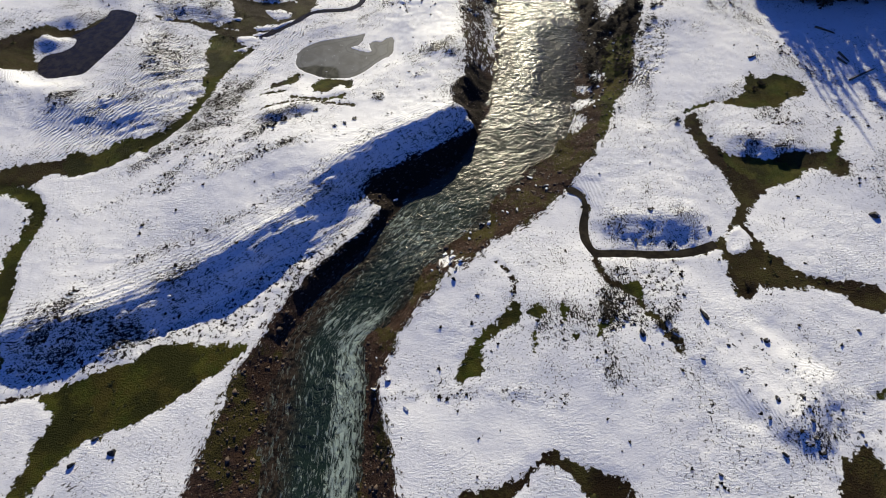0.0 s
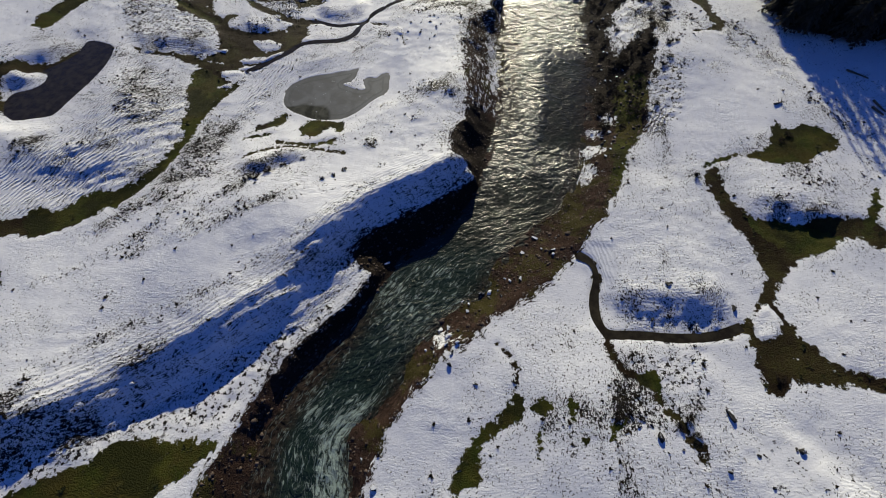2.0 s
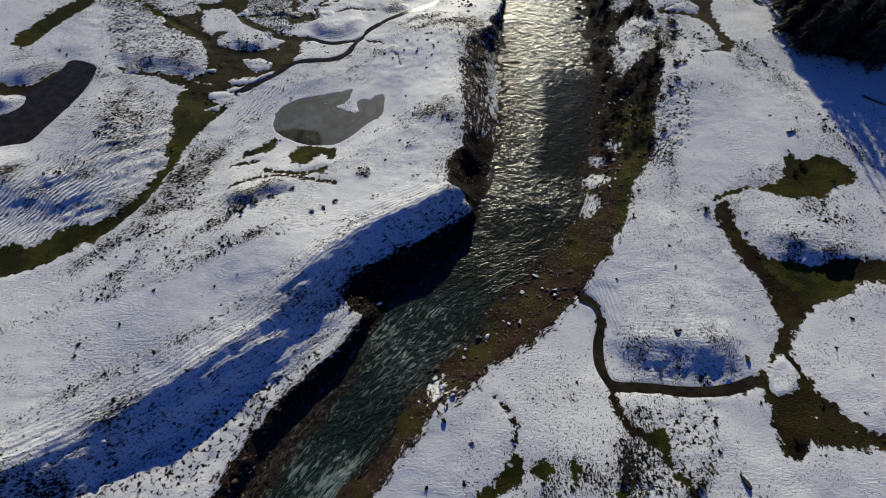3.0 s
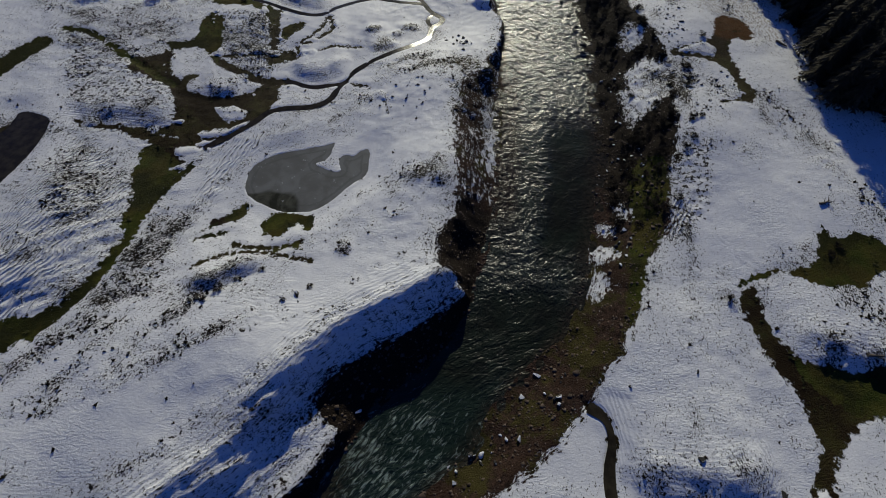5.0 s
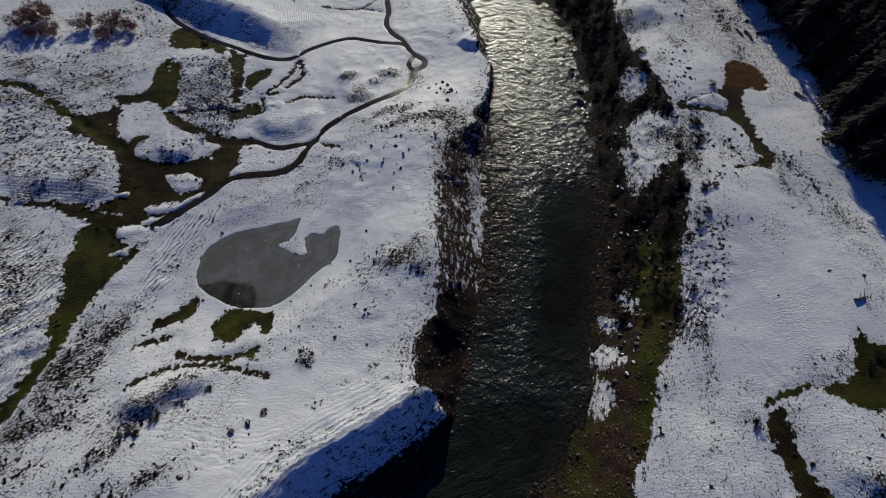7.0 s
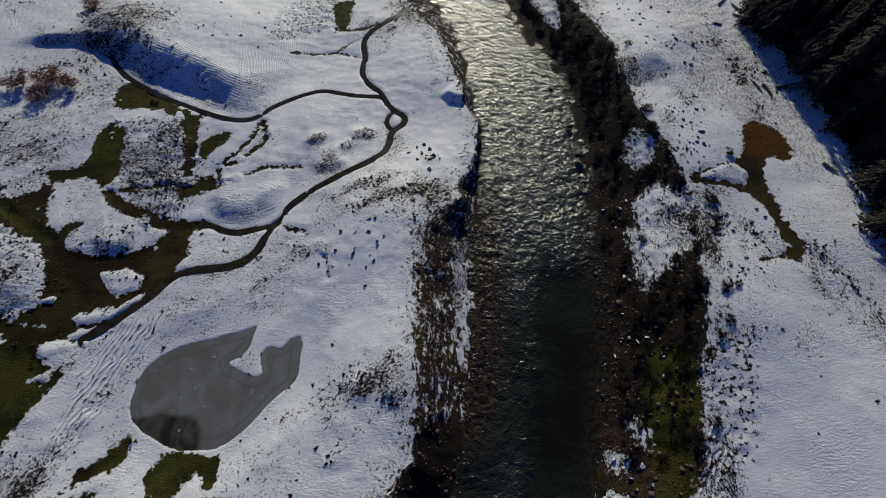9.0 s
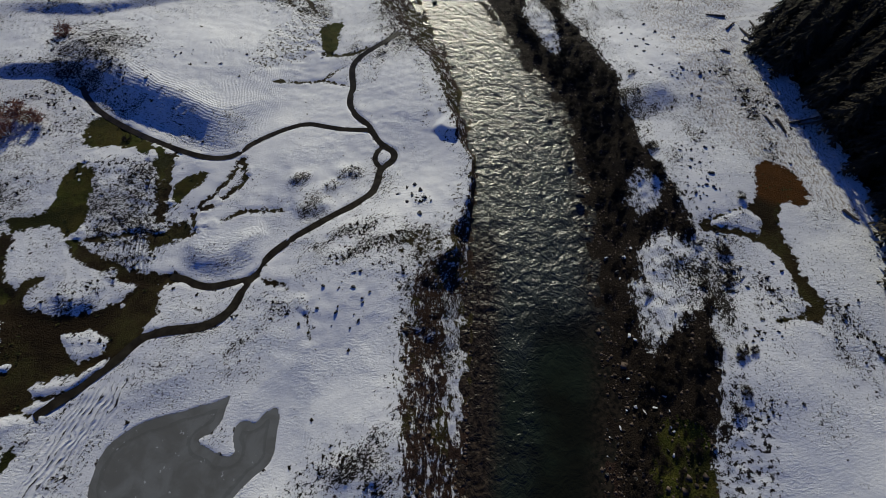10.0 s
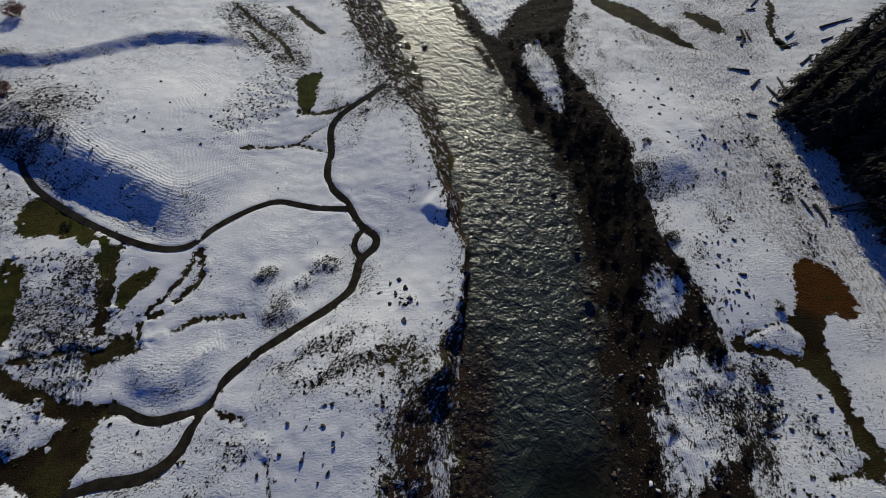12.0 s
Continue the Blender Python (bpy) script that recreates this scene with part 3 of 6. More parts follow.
patch("shaded_soil", [(42.1, 130.5), (43.1, 145.4), (42.9, 157), (39.4, 169.4), (32.5, 192.4), (26.3, 218.6), (37.5, 208.7), (44.5, 205.5), (51.6, 198),
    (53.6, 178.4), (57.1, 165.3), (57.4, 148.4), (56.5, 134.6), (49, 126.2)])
# left cliff and cove: dark soil, deepened in colour for the shade there
patch("shaded_soil", [(-30.9, 22.7), (-15.3, 34.7), (-9.3, 43.7), (8.9, 60), (10.5, 72.6), (14.8, 82.6), (3.7, 84.6), (1.8, 73), (-16.7, 50.3),
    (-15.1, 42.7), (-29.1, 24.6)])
patch("clean", [(-8.8, 6.8), (14.1, 6.1), (16.6, 1.5), (8.1, -2.4), (-7.5, -3.4)])
patch("clean", [(-57.2, 193.4), (-22.8, 199), (-9.9, 181.1), (-7.4, 158.6), (-35.8, 161.5), (-44.6, 175.2)])
patch("clean", [(-21.6, 153.6), (-1.7, 154.8), (0.8, 148.6), (-7.5, 141.4), (-17.7, 143.9)])
patch("clean", [(-40.2, 42.6), (-9.7, 61.9), (3, 70.5), (-10.1, 72.9), (-26.8, 59.5), (-52.8, 42.5)])
patch("clean", [(54.2, 89.1), (70.1, 87.9), (73.5, 74.4), (55.4, 69.2), (50.4, 78.6)])
patch("clean", [(-9.2, 114.5), (6.5, 113.7), (4.7, 97), (-11.4, 99.4)])
rill("tuft", 1.2, [(-67.5, 40.6), (-60.6, 44.4), (-53.3, 50.1), (-48.5, 56.2), (-47.3, 63.9), (-45.4, 71)])
rill("tuft", 0.5, [(-43, 50.8), (-37.1, 54.1), (-30.3, 59.1), (-22.2, 61.6)])
rill("tuft", 1.5, [(-60.4, 52), (-57.3, 55.6), (-52, 60.3), (-49.3, 66.1), (-47.5, 72.5), (-45.1, 79.2), (-42.7, 85.1)])
rill("tuft", 0.5, [(-44.9, 49.2), (-37, 54.2), (-29.8, 57.9), (-16, 60.8), (-3.4, 65.2)])
rill("tuft", 1.5, [(-53.4, 46.9), (-53, 49.6), (-50.7, 53.7), (-49.4, 58.5)])
rill("tuft", 1, [(-45.9, 54.1), (-43.5, 56.5), (-40.6, 60.1), (-37.4, 63.1)])
rill("tuft", 1.2, [(-11.9, 85.6), (-6.6, 89.2), (0.2, 91.3), (5.8, 95.7)])
rill("tuft", 2, [(-6.3, 86.2), (-3.1, 88), (0.8, 89.8), (4, 92.7)])
rill("tuft", 1.5, [(-49.9, 90), (-47.1, 94.8), (-43.3, 99.3), (-39.6, 104.1), (-37.3, 107.7)])
rill("tuft", 2.5, [(3.4, 124.5), (8.5, 128.1), (13, 128)])
patch("tuft", [(54.8, 11), (68.5, 17.3), (55.7, -6), (43, -5.8)])
patch("tuft", [(56.1, 149.1), (67.3, 154.6), (71.1, 148.6), (63, 136.4), (54.5, 136.3)])
patch("thick", [(53, 119.8), (62.7, 115.3), (57.8, 105.9), (52, 110.7)])
patch("tuft", [(58.1, 139.7), (70, 143.5), (70.6, 132.8), (59.9, 124.6), (56.6, 130.1)])
# fringe
rill("mud", 0.5, [(-34.2, 74.2), (-29.9, 73.2), (-24.9, 73.9), (-22, 74.9)])
# fringe
rill("mud", 0.4, [(-39.7, 69.3), (-37.3, 71.2), (-33.7, 72.3), (-28.7, 72.7), (-23.5, 71.8), (-19.4, 70.8)])
# fringe
patch("mud", [(-41, 80.2), (-36.3, 82.3), (-35.2, 83.9), (-34, 83.2), (-35.8, 80.3), (-39.5, 78.6)])
# fringe
patch("mud", [(-21.8, 79.4), (-21.1, 81.8), (-20.1, 80.2), (-21.3, 77.7)])
# fringe
rill("grass", 0.5, [(-41.9, 75.8), (-39.2, 76.7), (-36.6, 77.3)])
patch("thick", [(-87.3, 132), (-74.5, 132.3), (-60.2, 118.4), (-55, 109.8), (-76.3, 107.4)])
patch("tuft", [(-101.1, 160.5), (-64.5, 169.6), (-56, 155.4), (-57.9, 132.1), (-64.6, 124.6), (-83.2, 136.6), (-89.2, 135.5)])
patch("tuft", [(-86.6, 194.3), (-66.1, 203.2), (-47.1, 199.2), (-50.7, 178.2), (-60.9, 173), (-80.9, 180.8)])
patch("thick", [(-57.2, 146.1), (-40.3, 144.5), (-37.9, 123), (-46.5, 120.8)])
patch("tuft", [(-80.6, 100.8), (-68.8, 106.4), (-61.6, 103.2), (-59.2, 87.1), (-63.2, 80), (-70.2, 89.3)])
# scrub rill
rill("mud", 0.7, [(-35.4, 222.7), (-29.2, 214.5), (-21.3, 207.1), (-17.4, 199)])
# scrub rill
rill("mud", 0.5, [(-30.6, 210.6), (-24.9, 203.4), (-21.5, 199)])
patch("thick", [(-39.2, 223.5), (-29.2, 227), (-16.1, 210.9), (-14, 194.5), (-21.9, 194.5), (-30.4, 203.4)])
patch("thick", [(-27.6, 190.1), (-17.6, 201.2), (-12.7, 184.5), (-20.2, 176.2), (-27.3, 170.7), (-30.5, 176.4)])
# scarp ditch
rill("water", 0.5, [(-64.4, 166.4), (-62.4, 163.1), (-58.1, 158.6), (-51, 153.9), (-43.9, 149.9), (-37.9, 147.2), (-32.8, 145.7), (-29.3, 145.8), (-27.1, 146.9),
    (-25.8, 148.9), (-23.5, 151.3), (-20.1, 153.8), (-16.9, 155.5), (-14, 156.3), (-10.2, 155.1), (-6, 154.1), (-1.2, 154.1)])
# north stream
rill("water", 0.7, [(5.5, 188.9), (2.7, 185.7), (-0.6, 182.6), (-4, 179.6), (-5.9, 176.6), (-6, 172.4), (-5.1, 168.2), (-5.8, 165), (-5.6, 161.5),
    (-4.2, 158.6), (-1.4, 156), (-0.1, 153.4), (1.2, 150.8), (2.8, 149.4), (4.8, 147.8), (4.6, 145.8), (2.8, 144.1), (1.6, 142.6),
    (1.4, 139.7), (0.6, 136.8), (-2.2, 134.2), (-6, 131.5), (-9.8, 129), (-13.5, 126.6), (-16.6, 124.2), (-18.2, 121.9), (-18.9, 119.9)])
# stream loop
rill("water", 0.4, [(2.2, 149.8), (0.8, 147.8), (0.6, 145.4), (1.9, 143.7)])
# marsh stream
rill("water", 0.6, [(-18.8, 120.1), (-20.9, 119), (-23.5, 118.4), (-26.6, 117.8), (-29.3, 118.6), (-31.3, 119.7), (-33.7, 120.2)])
# lower stream
rill("water", 0.8, [(-19.1, 119.6), (-20.7, 117.3), (-21.2, 115), (-22.1, 113.2), (-23.8, 111.7), (-26.2, 110.7), (-29.2, 110.5), (-32.1, 110.3), (-34.5, 109.7),
    (-36.1, 108.2), (-37.4, 106.2), (-39.8, 104), (-42.3, 101.5), (-44.9, 99.8), (-46.6, 98.2)])
# side arm
rill("mud", 0.35, [(-17.4, 118.7), (-15.7, 118.2), (-13.3, 117.1)])
# snow crack
rill("mud", 0.25, [(-10.3, 114.6), (-9.4, 113.2), (-8.7, 110.6), (-8.1, 107.6)])
# hollow rill
rill("mud", 0.3, [(-23.7, 169.5), (-20.3, 170.4), (-16.7, 171), (-12.8, 171.5), (-9.8, 174.6), (-7.8, 175.4)])
# hollow rill
rill("mud", 0.25, [(-12.8, 171.5), (-8.7, 169.7), (-5.9, 168.3)])
# grass under the scarp
patch("grass", [(-59.7, 154.8), (-57.5, 157.5), (-54.1, 156), (-48.8, 152.8), (-42, 148.2), (-38.7, 145.2), (-39.8, 142.9), (-39.5, 139.2), (-41.9, 143.6),
    (-46.8, 147.6), (-51.4, 149.4), (-54.9, 148.1), (-58.4, 149.5)])
# brown band
patch("mud", [(-41.8, 147.7), (-37.7, 146.5), (-38.6, 143), (-37.8, 139.9), (-37.1, 135), (-37.7, 130.8), (-35, 130.3), (-34.6, 132.1), (-31.3, 128.8),
    (-34.2, 127.5), (-36.8, 125.9), (-37.9, 124.4), (-39.2, 127.6), (-39.3, 132.9), (-40, 138.5)])
# green slope
patch("grass", [(-58, 142), (-56, 145.5), (-52.5, 141.8), (-52, 137), (-51.1, 131.9), (-50.5, 127.5), (-49.9, 124.3), (-52.4, 127.6), (-56.1, 130.8),
    (-60.7, 129.5), (-63, 129.1), (-64.2, 131.8), (-61.7, 132.1), (-58.4, 132.6), (-57.4, 135.1), (-57.6, 138.6)])
# marsh rill
rill("mud", 1.2, [(-50.5, 125.9), (-47.7, 123.7), (-44.6, 121.8), (-41.1, 120.4), (-36.7, 119.6), (-33.1, 119.8)])
# marsh rill
rill("mud", 0.5, [(-49.3, 127.4), (-45.9, 127.3), (-43.1, 128.1), (-40.8, 129.3), (-38.4, 130.1)])
# marsh floor
patch("mud", [(-58.2, 114.9), (-56.8, 118.5), (-56, 119.9), (-54.1, 120.5), (-52.7, 119.7), (-54.1, 118.4), (-55, 117.2), (-54.4, 115), (-51, 114),
    (-45.3, 113.3), (-41.4, 114.8), (-39.3, 117.3), (-38.8, 119.6), (-34.8, 119.9), (-34.4, 116.9), (-35, 114.6), (-35.3, 111.8), (-35.2, 109.2),
    (-36.3, 107), (-38.3, 105.3), (-40.9, 102.9), (-44.6, 100.2), (-46.6, 98.2), (-50.9, 96)])
# snow islet
patch("isle", [(-47.8, 110.2), (-45.8, 110.7), (-42.8, 110.1), (-40.1, 107.8), (-40.9, 106.8), (-43.3, 105.2), (-45.5, 107.3)])
# snow islet
patch("isle", [(-48.8, 102.5), (-45.8, 103.7), (-41.6, 103.7), (-38.4, 106.3), (-38.3, 104.5), (-40.9, 102.7), (-44.1, 101.5), (-47.7, 101.2)])
# snow islet
patch("isle", [(-48.7, 99.3), (-47.5, 100.7), (-45.4, 100.9), (-46, 99.5), (-47.4, 98.4)])
# olive finger
patch("grass", [(-37.2, 138.9), (-35.2, 141.3), (-31.5, 142.3), (-32.7, 139.1), (-35.1, 136.6), (-36.4, 133.8), (-37.5, 136.6)])
# marsh finger
rill("mud", 0.5, [(-26.1, 146), (-26.6, 142.7), (-28.3, 139.4), (-30.1, 136.2), (-31.8, 134.5), (-32.6, 131.9), (-31.2, 129.3)])
# marsh finger
rill("mud", 0.6, [(-25.9, 145.3), (-24.3, 141.8), (-24.7, 139.3), (-26.9, 137), (-29.6, 133.9), (-32.5, 132.5)])
# marsh finger
rill("mud", 0.4, [(-16.6, 133.5), (-20.7, 133.3), (-24.3, 132.6), (-27.7, 130.3), (-30.3, 129), (-33.4, 128)])
# green hollow by the stream
patch("grass", [(-15.5, 190.6), (-13, 194), (-9.3, 193.9), (-10.1, 189.4), (-10, 184.9), (-10.9, 179.7), (-13.1, 181), (-14.2, 185.1)])
# hollow rill
rill("mud", 0.5, [(-13.9, 181.5), (-8.1, 179.4), (-2.8, 182.4)])
# long green rill
rill("grass", 0.9, [(-87.3, 132.9), (-83.9, 133.3), (-80.7, 132.3), (-75.7, 128.6), (-70.6, 124.5), (-65.9, 121.4), (-61.3, 118.2), (-58, 116)])
# marsh arm
patch("mud", [(-68, 122.7), (-61.8, 122.1), (-56.5, 117.1), (-53.2, 113.3), (-47.3, 112.8), (-45.4, 113.9), (-41.2, 114.5), (-37.6, 118), (-35.9, 112.1),
    (-36.8, 108.9), (-39.9, 105.2), (-44.5, 102.6), (-50.2, 100.5), (-55.3, 101.2), (-59.6, 102.5), (-55.6, 103.3), (-53.4, 105.9), (-53.7, 109.8),
    (-56.3, 112.9), (-61.9, 117.3)])
# snow islet
patch("isle", [(-46, 110.1), (-43.9, 111.1), (-39.6, 108.9), (-39.9, 106.7), (-43.7, 105.4)])
# snow islet
patch("isle", [(-47.3, 101.8), (-42.6, 103.8), (-38.5, 106.2), (-38.7, 104.3), (-41.4, 102.2), (-46.3, 101.5)])
# gully head
patch("mud", [(-73.9, 103.5), (-69.2, 103.2), (-63.6, 102.8), (-59.6, 102.6), (-55.3, 101.2), (-51.2, 100.5), (-46.7, 101.1), (-48.4, 98.5), (-50.9, 96),
    (-48.9, 94), (-50.3, 90.7), (-51.1, 87.2), (-53.9, 81), (-55.6, 80.8), (-56, 84.8), (-57.8, 89), (-57.8, 94.8), (-56.9, 98.5),
    (-62.8, 101.2), (-68.7, 101.9), (-73.2, 102.2)])
# snow islet
patch("isle", [(-52.7, 98.2), (-48.8, 99), (-46, 97), (-48.5, 95.4), (-51.4, 96)])
# snow islet
patch("isle", [(-52, 92.5), (-48.9, 94), (-48.7, 91.8)])
# rust channel
patch("mud", [(73.3, 136.7), (75.8, 137.3), (79.5, 134.2), (79.6, 128.1), (77.1, 125.7), (74.8, 128.7), (73.3, 127), (71.6, 122.3), (72.1, 118.2),
    (71.8, 112.5), (72.6, 107.7), (71.2, 105.8), (68.3, 106.3), (70.1, 108.3), (70, 111.9), (70, 115.9), (69, 118.9), (66.3, 121),
    (62, 122.2), (58.6, 122.5), (58.8, 124.9), (63, 125.7), (68.3, 126.9), (70.6, 130.6)])
# snow islet
patch("isle", [(59.8, 124.2), (63.5, 125.4), (67.7, 126.3), (69.3, 124), (67.9, 121.5), (63.4, 122.9)])
# thin arc
rill("mud", 0.35, [(64.8, 106.1), (67.2, 106.8), (69.1, 107)])
# green hollow
patch("grass", [(-32.3, 17.3), (-36.1, 17.2), (-41.8, 17.2), (-45.3, 17.2), (-48.1, 17), (-49.8, 14.9), (-52.9, 13.2), (-56.4, 11.5), (-60, 10.4),
    (-62.1, 9.8), (-58.3, 7.8), (-58.1, 4.9), (-59, 2.1), (-58.7, -0.7), (-59.6, -3.9), (-57.6, -4.6), (-56.6, -2.2), (-54.3, 0.8),
    (-52.3, 3.2), (-49.6, 4.3), (-46.2, 5.7), (-43.7, 7.5), (-40.2, 9.9), (-35.2, 14), (-32.1, 16.1)])
# pool margin
patch("mud", [(-85.3, 97.6), (-85.9, 88.6), (-86.5, 80.4), (-90.1, 78.4), (-94.8, 82.4), (-99.6, 93.6), (-94.5, 95.8), (-90.6, 96.2), (-87.6, 96.7)])
# snow islet
patch("isle", [(-94.9, 91.5), (-91.3, 93.4), (-89.2, 93.4), (-88.6, 91.1), (-89.4, 87.3), (-91.7, 85)])
# marsh channel
patch("mud", [(-72.1, 123.7), (-68.9, 124.8), (-64.8, 125.9), (-63.1, 129.7), (-60.9, 128), (-60.8, 124.1), (-59, 119.7), (-56.3, 117.8), (-54.6, 115),
    (-50, 113.4), (-43.6, 113.2), (-41.1, 114.9), (-39.1, 117.3), (-37.6, 119.5), (-35.5, 119.2), (-33.1, 111.3), (-42.4, 109.9), (-53.5, 110.5),
    (-57.6, 113.4), (-62.6, 117.9), (-70, 119.8)])
# west hummock, trodden along its side
patch("treads", [(-65.2, 59.7), (-56.5, 80.9), (-57.2, 87.9), (-63.8, 95.4), (-72.1, 99.6), (-73.3, 89.2), (-74.4, 76.3), (-80.9, 69.8), (-84.8, 64),
    (-79.8, 53.9), (-74.9, 54.2)])
# tussocks along the old shore
patch("treads", [(-45.1, 76.1), (-38.9, 93.3), (-34.6, 103.3), (-39.5, 102), (-43.4, 95), (-44.1, 88.8), (-44.8, 81), (-46.8, 76.1)])
# marsh slope
patch("treads", [(-41.8, 125.3), (-42.4, 138.4), (-41.2, 141.4), (-39.3, 141), (-36.4, 125), (-37.9, 120.4), (-40, 120.4)])
# verge
patch("thick", [(50.5, 94.3), (58, 94.6), (56.4, 85.2), (52.2, 77.7), (45.7, 74.5), (47.4, 86)])
# trodden bank
patch("treads", [(44.6, 77.4), (47.4, 82.3), (50.3, 82.8), (49.9, 77.8), (46.8, 74), (42.8, 74.2)])
# rough hollow
patch("thick", [(29.2, 29.7), (40.8, 27.9), (35.1, 17.2), (23.8, 17.3), (26.4, 22.7)])
# muddy drain
patch("mud", [(48.3, 30.3), (52.6, 30.4), (54.1, 26.7), (57.7, 25.2), (62.3, 24.7), (64.3, 24.2), (63.3, 22.2), (56.3, 22.6), (51.8, 23.3),
    (49.7, 26.8)])
# tussocks on the hummock
patch("tuft", [(-73.7, 98.5), (-65.5, 98.5), (-58.5, 93.2), (-57.2, 87.4), (-59.6, 78.8), (-60.5, 72.7), (-62.9, 73.6), (-63.5, 84.7), (-70.3, 91.2)])
# clean foot of the hummock
patch("clean", [(-59.4, 74.4), (-53.4, 78.7), (-55.2, 70), (-58.1, 63.6), (-68.1, 63.3), (-70, 68.9), (-64, 71.2)])
# clean snow by the river
patch("clean", [(-1, 175.6), (18, 178.7), (19.3, 148), (16.5, 129.6), (8.9, 128.7), (6, 144.1), (-1.5, 159.3)])
patch("clean", [(55.2, 149.6), (61.9, 147.1), (69.7, 136.2), (65.2, 125), (57.9, 126.7), (54.9, 135.3)])
SCARPS = []


def scarp(height, wide, back, paths, line):
    """A bank that faces the low side of a line, with a long gentle back."""
    SCARPS.append((height, wide, back, paths, line))


# main terrace
scarp(3.3, 9.5, 22, 0.65, [(-83.0, 7.9), (-69.9, 10.3), (-65.3, 11.1), (-60.1, 12.3), (-55.5, 14.1), (-50.8, 16.6), (-47.1, 18.6), (-42.2, 21.4), (-36.6, 24.6), (-29.9, 29.0), (-23.7, 33.0), (-19.3, 37.2), (-15.6, 41.5), (-10.5, 47.4), (-5.5, 54.4)])
# cliff shoulder
scarp(3.3, 7, 13, 0.65, [(-27, 37), (-20.5, 43.5), (-16.3, 47.2), (-13.9, 50.4), (-9.5, 54.3), (-4.1, 57.1), (1.4, 59.7), (5.9, 62.4), (9.5, 66), (12, 72), (13, 78)])
# hummock
scarp(1.2, 3.5, 8, 0, [(-39.9, 63), (-34.7, 64.4), (-29.7, 67.5), (-25.3, 69.6)])
# gully side
scarp(1.6, 13, 22, 0.75, [(-75.9, 55.8), (-68.7, 60), (-62.2, 61.3), (-58.4, 64.2), (-55.3, 70), (-54.3, 76), (-55.3, 83.6), (-57.7, 92)])
# ridge
scarp(0.8, 6, 15, 0.5, [(-81.4, 103.6), (-72.4, 103.2), (-62.4, 102.7), (-52.2, 101.5)])
# north scarp
scarp(3.4, 11, 20, 0.55, [(-80.7, 176), (-71.1, 169.6), (-63, 164.2), (-56.7, 158.7), (-50.6, 155.6), (-42, 151), (-36.3, 148.2), (-29.7, 146.9), (-26.2, 148.4),
    (-23.1, 152), (-18.6, 155.1)])
# north step
scarp(1.3, 3.5, 9, 0, [(-87.9, 166), (-83.8, 167.4), (-78.1, 168.8), (-72.9, 169.1), (-67.2, 168.8), (-61.6, 166.6), (-56.7, 162.3)])
# far step
scarp(1.4, 4.5, 14, 0.2, [(-99.8, 188.3), (-84.7, 191.7), (-78.4, 192.2), (-72.2, 192.3), (-65.3, 194.6), (-58.4, 198.2), (-52.3, 202.2), (-43.9, 204.3), (-34.5, 203.9),
    (-27.5, 203.2), (-17.5, 201.7)])
# marsh bank
scarp(1.2, 5.5, 14, 0.2, [(-33.6, 121.4), (-29.6, 119.9), (-25.3, 119.5), (-21.5, 121), (-17.1, 123.7)])
# marsh bank
scarp(0.6, 3, 7, 0, [(-14, 130.1), (-9.7, 131.2), (-5.5, 132.8)])
# right mound
scarp(1.8, 7.5, 14, 0.28, [(27, 31.8), (32.2, 32.1), (41.7, 31.1), (47.9, 32.2), (51.6, 35.6)])
# right bank
scarp(0.9, 5, 15, 0.4, [(56.5, 53.3), (62, 50.6), (68.2, 48.1), (73.7, 47.2)])
# step
scarp(1.2, 8, 12, 0, [(51.5, 148.8), (54.7, 149.8), (58.9, 150.4), (63.2, 152), (67.7, 152.8)])
# marsh hummock
scarp(0.6, 3, 6, 0, [(-51.7, 114.7), (-45.1, 113.3), (-42, 116.7)])
# pocket
scarp(1.0, 2.5, 5, 0, [(12.1, 153.2), (14.7, 150.9), (18.9, 149.3)])
# swell
scarp(1.2, 6, 12, 0, [(47.3, -3.3), (53.1, -0.2), (59.8, 6)])
SWELL = {(0, 0): -1.31, (0, 1): -0.49, (0, 2): -1.5, (0, 3): -0.85, (0, 4): 0.18, (1, 0): 0.52, (1, 1): -0.57, (1, 2): 0.3, (1, 3): -0.36, (2, 0): 7.54, (2, 1): 0.78, (2, 2): -0.19, (3, 0): -0.72, (3, 1): -0.18, (4, 0): -0.26}
# low rises and dips of the meadow: place, reach, height
RISES = [(6, 144, 9, -1.7), (-42, 24, 9, -1.9), (6, 90, 9, 2.1), (54, 102, 9, 1.4), (0, 120, 9, 1.5), (30, 42, 9, -1.2), (18, 24, 9, 0.6), (-48, 96, 9, -1.1), (-18, 168, 9, -1.1), (-30, 126, 9, -1.0), (60, 138, 9, 1.3), (-42, 54, 9, 1.3), (-42, 144, 9, 1.3), (-24, 42, 9, -0.7), (-42, 78, 9, -1.2), (-36, 174, 9, 0.7), (-42, 180, 9, 1.3), (24, 12, 9, 0.9), (0, 30, 9, 0.9), (42, 78, 9, -0.9), (60, 42, 9, -0.9), (66, 168, 9, 1.1)]
# tufted mounds: place, radius, height
MOUNDS = [(-14.3, 140, 2.2, 0.9), (-12.5, 141, 1.6, 0.6), (-5.4, 142, 2.2, 0.9), (-3, 142.5, 1.6, 0.6), (-7.4, 138.7, 1.8, 0.8), (10.4, 134.6, 2.6, 0.5), (3.3, 89.1, 2, 0.7), (-13.8, 73.2, 1.8, 0.6), (-58.5, 65.3, 2.5, 0.6), (-82.1, 69.6, 3, 0.6), (-1.1, 89.9, 2, 0.6)]

# ---- terrain ----
WATER_Z = -4.2


